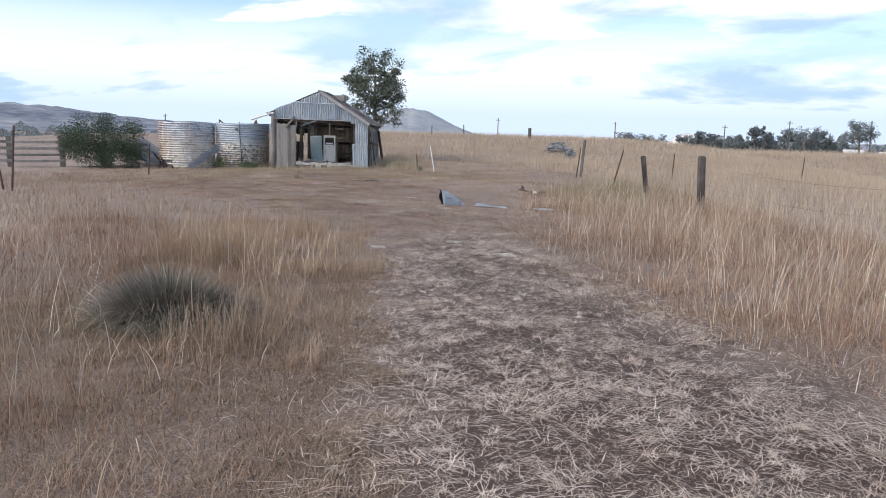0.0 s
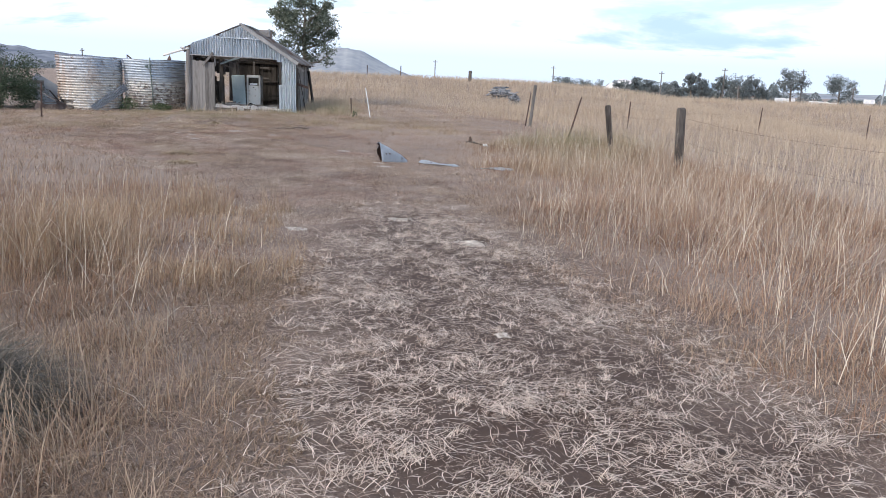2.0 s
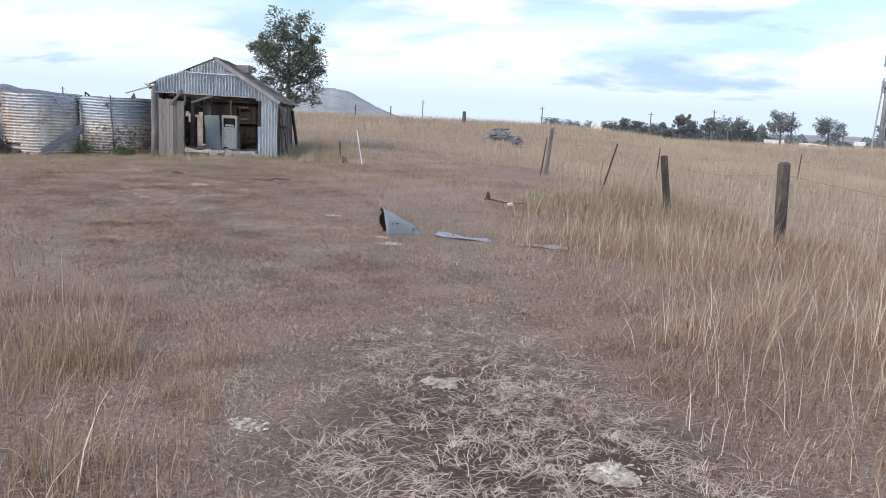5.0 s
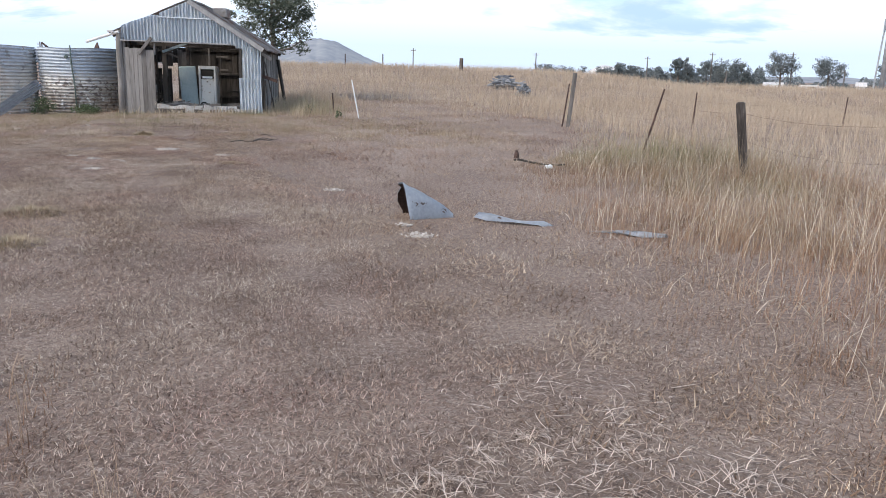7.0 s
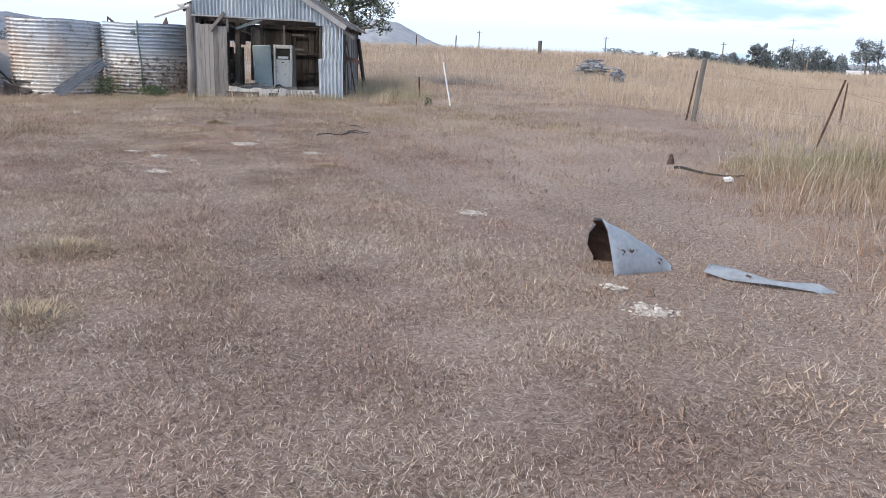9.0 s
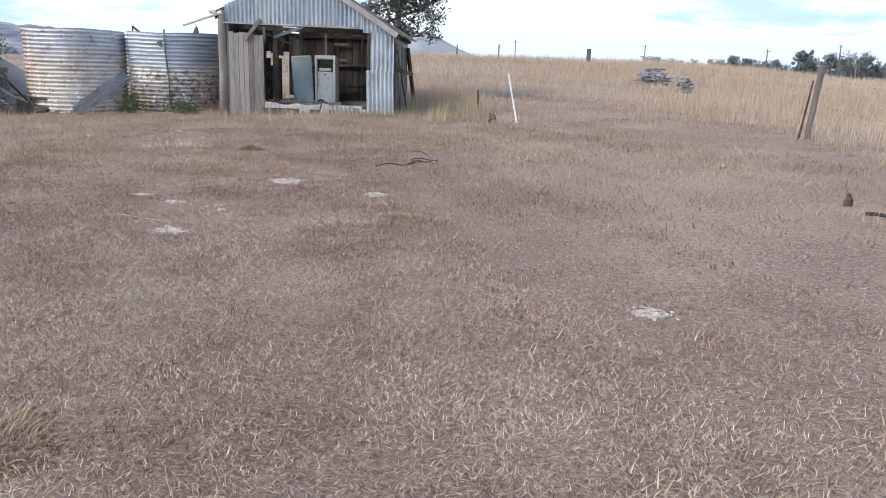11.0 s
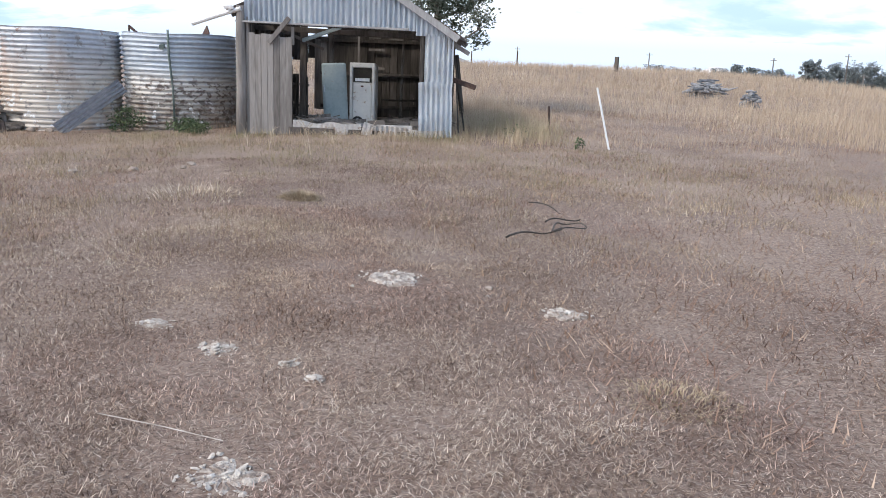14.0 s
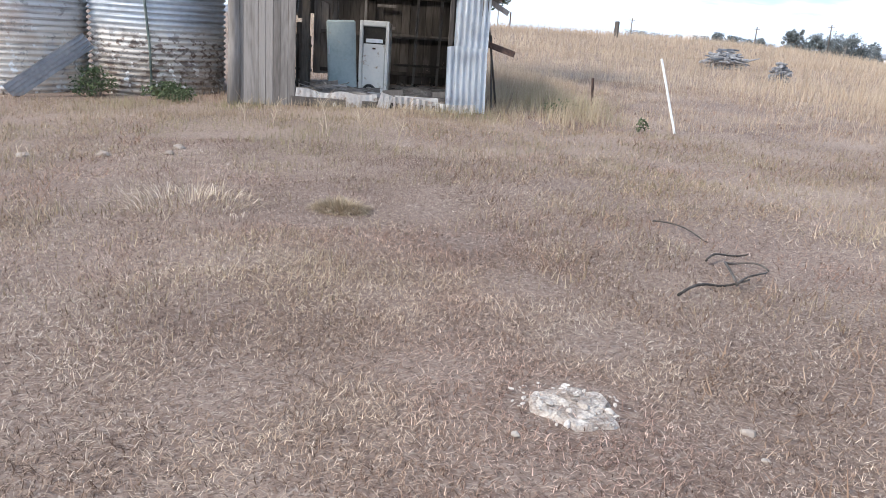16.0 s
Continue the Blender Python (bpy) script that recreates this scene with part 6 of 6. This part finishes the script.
def tall(name, s0, s1, p0, p1, n, inside, high, width, segs, mat, label, edge_fade=0.6, toner=0.5, lean=0.22, greens=()):
    s, p = field(s0, s1, p0, p1, n)
    k = inside(s, p)
    keep = (k > 0) & clear_of_things(s, p)
    s, p, k = s[keep], p[keep], k[keep]
    m = len(s)
    x, y = along(s, p)
    cl = 0.6 * clumped(s, p, 1.6, 3.0) + 0.4 * clumped(s, p, 4.2, 8.0)
    keep = G.uniform(0, 1, m) < 0.18 + 0.82 * cl
    s, p, k, x, y, cl = s[keep], p[keep], k[keep], x[keep], y[keep], cl[keep]
    m = len(s)
    h = high * (0.35 + 0.65 * np.clip(k / edge_fade, 0, 1)) * (0.5 + 0.62 * cl) * np.where(G.uniform(0, 1, m) < 0.45, G.uniform(0.3, 0.7, m), G.uniform(0.75, 1.12, m))
    g = np.zeros(m)
    for cx, cy, r, amount in greens:
        g = np.maximum(g, wisps(x, y, cx, cy, r) * amount)
    g = np.clip(g * G.uniform(0.4, 1.3, m), 0, 0.85)
    patch = 5.0 * (clumped(s, p, 0.9, 6.5) - 0.5)
    wind = np.where(G.uniform(0, 1, m) < 0.45, G.normal(0.5, 0.8, m) + patch, G.uniform(0, 6.2832, m))
    ob = blades(name, roots_of(s, p, 0.01), h, np.abs(G.normal(lean, lean * 0.9, m)), wind, width * G.uniform(0.6, 1.4, m), segs, np.clip(G.normal(toner, 0.25, m), 0, 1), mat, g, curl=G.normal(0, 0.12, m))
    return tagged(ob, label, "grass", kind="stuff")


M_GOLD = grass_material("golden_grass", [(0.0, (0.22, 0.135, 0.085)), (0.5, (0.40, 0.27, 0.175)), (1.0, (0.62, 0.49, 0.35))], patch=0.2)
GREEN_R = ((-6.2, 23.6, 2.2, 0.9), (-8.3, 26.5, 1.8, 0.7), (-4.6, 19.8, 1.4, 0.6), (-4.2, 16.8, 1.4, 0.22))
R_IN = lambda s, p: p - right_edge(s)
L_IN = lambda s, p: (left_edge(s) - p) * (s > 0)
BANK = lambda s, p: L_IN(s, p) - np.interp(s, [0, 4, 5, 8, 9], [0.2, 0.45, 0.55, 0.5, 0.0])
CLUMP_GREEN = ((-4.6, 4.5, 0.9, 0.8),)
tall("long_grass", 0.5, 25, 1.2, 6.5, 90000, lambda s, p: R_IN(s, p) + 0.28 + 0.5 * (clumped(s, p, 1.7, 2.5) - 0.5), 0.42, 0.0048, 2, M_RUSSET, "russet undergrowth of fine dead grass beside the track", 1.1, 0.45, 0.65, GREEN_R)
tall("long_grass", 0.5, 25, 1.2, 6.5, 30000, lambda s, p: R_IN(s, p) + 0.7 * (clumped(s, p, 1.2, 5.5) - 0.45), 0.74, 0.0046, 3, M_TALL, "tall russet dead grass beside the track", 1.2, 0.5, 0.50, GREEN_R)
tall("grass_stalks", 0.5, 25, 1.2, 6.5, 9000, lambda s, p: R_IN(s, p) + 0.25 + 0.7 * (clumped(s, p, 1.6, 4.5) - 0.5), 0.92, 0.0046, 3, M_STALK, "tall pale bleached grass stalks leaning over the track", 0.8, 0.7, 0.55, GREEN_R)
tall("short_grass", 6.0, 24, 0.3, 3.0, 42000, lambda s, p: np.minimum(R_IN(s, p) + 1.0, 0.6 - R_IN(s, p)) + 0.5 * (clumped(s, p, 1.5, 3.0) - 0.5), 0.15, 0.0046, 2, M_BROWN, "low brown matted grass between turf and long grass", 0.9, 0.5, 0.8, GREEN_R)
tall("grass_stalks", 1.0, 25, 1.2, 4.5, 1100, lambda s, p: R_IN(s, p) + 0.55, 0.75, 0.005, 3, M_STALK, "broken pale grass stalks fallen across the track's edge", 0.5, 0.75, 1.05, ())
tall("long_grass", 0.0, 13.5, -7, -0.4, 70000, L_IN, 0.20, 0.0048, 2, M_RUSSET, "low russet dead grass on the bank beside the track", 1.0, 0.22, 0.75, CLUMP_GREEN)
tall("long_grass", 0.0, 13.5, -7, -0.8, 26000, BANK, 0.40, 0.0046, 2, M_RUSSET, "knee-high russet dead grass on the bank", 1.4, 0.35, 0.55, CLUMP_GREEN)
tall("long_grass", 0.0, 13.5, -7, -0.8, 11000, BANK, 0.58, 0.0044, 3, M_TALL, "tall russet dead grass on the bank beside the track", 1.3, 0.4, 0.42, CLUMP_GREEN)
tall("grass_stalks", 4.0, 13.5, -7, -0.4, 1700, lambda s, p: L_IN(s, p) - 0.1, 0.84, 0.0044, 3, M_STALK, "sparse pale bleached grass stalks on the bank", 1.0, 0.7, 0.6, ())
tall("grass_stalks", 3.5, 10.5, -3.2, -0.6, 420, lambda s, p: L_IN(s, p) + 0.15, 0.72, 0.0052, 3, M_STALK, "broken pale grass stalks fallen across the bank", 0.4, 0.75, 1.15, ())
tall("long_grass", 4.8, 7.4, -2.0, -0.8, 6500, lambda s, p: np.minimum(np.minimum(s - 4.9, 7.2 - s), np.minimum(p + 2.0, -0.95 - p)) + 0.9 * (clumped(s, p, 2.2, 4.0) - 0.6), 0.56, 0.0042, 3, M_TALL, "orange-brown dead grass beside the tussock", 0.4, 0.45, 0.55, ())
s, p = field(1.5, 9.2, -3.8, -0.2, 120000)
keep = (p < left_edge(s) + 0.45 + 0.5 * (clumped(s, p, 2.0, 3.0) - 0.5)) & (G.uniform(0, 1, len(s)) < 0.3 + 0.7 * clumped(s, p, 3.5, 5.0))
s, p = s[keep], p[keep]
n = len(s)
ob = blades("short_grass", roots_of(s, p, 0.004), G.uniform(0.04, 0.12, n) * (0.6 + 0.8 * clumped(s, p, 1.8, 7.0)), G.uniform(0.5, 1.5, n), G.uniform(0, 6.2832, n), G.uniform(0.003, 0.0052, n), 2, np.clip(G.normal(0.36, 0.28, n) + 0.4 * (clumped(s, p, 2.4, 1.0) - 0.5), 0, 1), M_BROWN, np.clip(G.normal(-0.1, 0.3, n), 0, 0.6), curl=G.normal(0, 0.35, n))
tagged(ob, "low matted brown and olive dead grass on the bank", "grass", kind="stuff")
tall("long_grass", 8.2, 11.9, -3.6, -0.8, 19000, lambda s, p: (L_IN(s, p) + 0.2 + 0.9 * (clumped(s, p, 1.9, 5.0) - 0.5)) * (clumped(s, p, 1.1, 1.5) - 0.12) * (s - 8.1 - 1.1 * clumped(s, p, 1.5, 6.0)), 0.60, 0.0044, 3, M_GOLD, "golden dead grass in dense tufts on the bank", 0.3, 0.55, 0.45, ())
tall("long_grass", 0.5, 46, 6.5, 22, 85000, lambda s, p: p - right_edge(s), 0.70, 0.0078, 2, M_PALE, "pale tall dead grass beyond the wire fence", 0.7, lean=0.42, greens=GREEN_R)
tall("long_grass", 24, 46, 2.0, 7, 12000, lambda s, p: p - right_edge(s), 0.55, 0.012, 2, M_PALE, "pale long dead grass round the fence posts", 1.5, greens=GREEN_R)
tall("long_grass", 13.0, 30, -26, -2.0, 60000, lambda s, p: left_edge(s) - p, 0.32, 0.009, 2, M_BROWN, "thin knee-high dead grass across the open paddock", 3.0, 0.5, lean=0.5)
tall("long_grass", 1.0, 13.5, -26, -7, 40000, lambda s, p: left_edge(s) - p, 0.48, 0.010, 2, M_BROWN, "thin tall dead grass away from the track", 1.2, 0.5, lean=0.45)
RISE = lambda s, p: s - 32.5 - 3.0 * np.exp(-((p - 1) / 4) ** 2) + 7 * (clumped(s, p, 0.22, 2.0) - 0.5) + 2.5 * (clumped(s, p, 0.9, 8.0) - 0.5)
tall("long_grass", 34, 58, -9, 40, 135000, RISE, 0.52, 0.012, 1, M_PALE, "pale dead grass covering the foot of the rise", 13.0)
tall("long_grass", 56, 82, -14, 50, 105000, RISE, 0.60, 0.022, 1, M_PALE, "pale dead grass covering the low rise", 8.0)
tall("long_grass", 33.4, 44, -5.2, 0.0, 20000, lambda s, p: np.minimum(np.minimum(s - 33.4, -1.2 - p), p + 3.9 + np.clip(s - 35, 0, 3)) + 1.6 * (clumped(s, p, 1.3, 2.0) - 0.6), 0.62, 0.010, 2, M_PALE, "long green and straw grass beside the shed", 1.0, greens=((-17.2, 31.6, 2.2, 0.5),))
tall("long_grass", 32.6, 34.85, -13.5, -3.4, 20000, lambda s, p: (s - 32.4) * (0.15 + clumped(s, p, 1.4, 1.0)), 0.30, 0.006, 2, M_PALE, "rough green and straw grass along the foot of shed and tanks", 2.2, 0.4, 0.4, ((-21.6, 27.9, 0.7, 0.9), (-18.2, 29.4, 0.8, 0.8), (-23.4, 27.6, 1.5, 0.7), (-20.0, 28.6, 1.2, 0.4)))


M_YELLOW = grass_material("yellowed_ankle_grass", [(0.0, (0.21, 0.155, 0.10)), (0.5, (0.42, 0.325, 0.215)), (1.0, (0.70, 0.58, 0.43))], green=(0.28, 0.255, 0.135), patch=0.4, patch_scale=0.8)
tall("short_grass", 24.0, 33.5, -14, 3.0, 115000, lambda s, p: (clumped(s, p, 0.45, 6.0) - 0.12) * np.minimum(s - 24.0 - 1.5 * clumped(s, p, 0.8, 3.0), 3) , 0.10, 0.0062, 1, M_YELLOW, "yellow-green short grass matted before the shed", 0.5, 0.45, 0.8, ((-19.5, 25.8, 3.5, 0.6), (-15.5, 27.0, 3.0, 0.5)))
tall("grass_tufts", 25.3, 33.5, -14, 2.0, 62000, lambda s, p: (clumped(s, p, 1.1, 6.0) - 0.34) * np.minimum(s - 25.3, 1.5), 0.19, 0.0050, 2, M_YELLOW, "yellowed ankle-high tufts before the shed", 0.4, 0.42, 0.65, ((-19.5, 25.8, 3.5, 0.7), (-15.5, 27.0, 3.0, 0.6), (-18.0, 28.5, 2.0, 0.7)))


def grass_clump(x, y, r, h, n, label, mat, seed):
    rng = np.random.default_rng(seed)
    a, d = rng.uniform(0, 6.2832, n), r * np.sqrt(rng.uniform(0, 1, n))
    px, py = x + d * np.cos(a), y + d * 0.8 * np.sin(a)
    rt = np.stack([px, py, height(px, py) + 0.3 * h * (1 - (d / r) ** 2) * rng.uniform(0, 1, n)], 1)
    ob = blades("grass_tussock", rt, h * rng.uniform(0.5, 1.1, n), np.clip(0.3 + 1.0 * d / r + rng.normal(0, 0.25, n), 0, 1.7), a + rng.normal(0, 0.6, n), rng.uniform(0.004, 0.009, n), 3, rng.uniform(0, 1, n), mat, np.clip(rng.normal(-0.1, 0.25, n), 0, 0.6))
    tagged(ob, label, "grass tussock", kind="stuff")


grass_clump(-4.62, 4.62, 0.47, 0.46, 5200, "dark grey-green tussock drooping over itself in long grass", M_CLUMP, 3)
grass_clump(-4.60, 4.60, 0.66, 0.50, 130, "pale straws drooping over a grey-green tussock", M_STALK, 4)
M_TUFT = grass_material("yellowed_tuft", [(0.0, (0.27, 0.205, 0.135)), (0.5, (0.43, 0.335, 0.23)), (1.0, (0.62, 0.51, 0.37))], green=(0.31, 0.275, 0.165))
for i, (x, y, r, h) in enumerate(((-10.3, 13.45, 0.34, 0.07), (-11.2, 14.5, 0.36, 0.08), (-12.0, 19.15, 0.30, 0.035), (-16.6, 22.7, 0.22, 0.12))):
    grass_clump(x, y, r, h, 800, "low yellowed grass tuft in the short turf", M_TUFT, 40 + i)
grass_clump(-17.6, 22.15, 0.55, 0.19, 260, "pale bleached grass tuft flopped open in short turf", M_STALK, 61)


def dead_weed(x, y, h, seed):
    """A dry forking weed: one bent stem with thin side stems that fork again."""
    rng = random.Random(seed)
    w = thing("dead_weed", Matrix.Translation((x, y, gz(x, y))), "dry pale forking weed stem standing in short grass", "weed", "dead weeds before the shed")
    lean = rng.uniform(-0.35, 0.35)
    top = Vector((lean * h, rng.uniform(-0.1, 0.1) * h, h))
    part("stem", tube([(0, 0, -0.02), top * 0.5 + Vector((0.02, 0, 0)), top], [0.007, 0.005, 0.0025], 5), M_STEM, w)
    for k in range(6):
        a = top * rng.uniform(0.25, 0.9)
        side = 1 if k % 2 else -1
        b = a + Vector((side * rng.uniform(0.1, 0.26) * h / 0.6, rng.uniform(-0.1, 0.1), rng.uniform(0.05, 0.22)))
        part("branch", tube([a, a.lerp(b, 0.5) + Vector((0, 0, 0.02)), b], [0.004, 0.0035, 0.002], 4), M_STEM, w)


M_STEM = material("dry_weed_stem", [(0.42, 0.33, 0.24), (0.55, 0.45, 0.34), (0.68, 0.58, 0.46)], 6, 50, rough=0.9, bump=0.2)
for k, (x, y, h) in enumerate(((-19.86, 26.35, 0.42), (-18.9, 26.1, 0.34), (-18.74, 25.97, 0.50), (-18.08, 25.65, 0.40), (-17.75, 25.9, 0.46), (-20.5, 26.6, 0.30))):
    dead_weed(x, y, h, 70 + k)
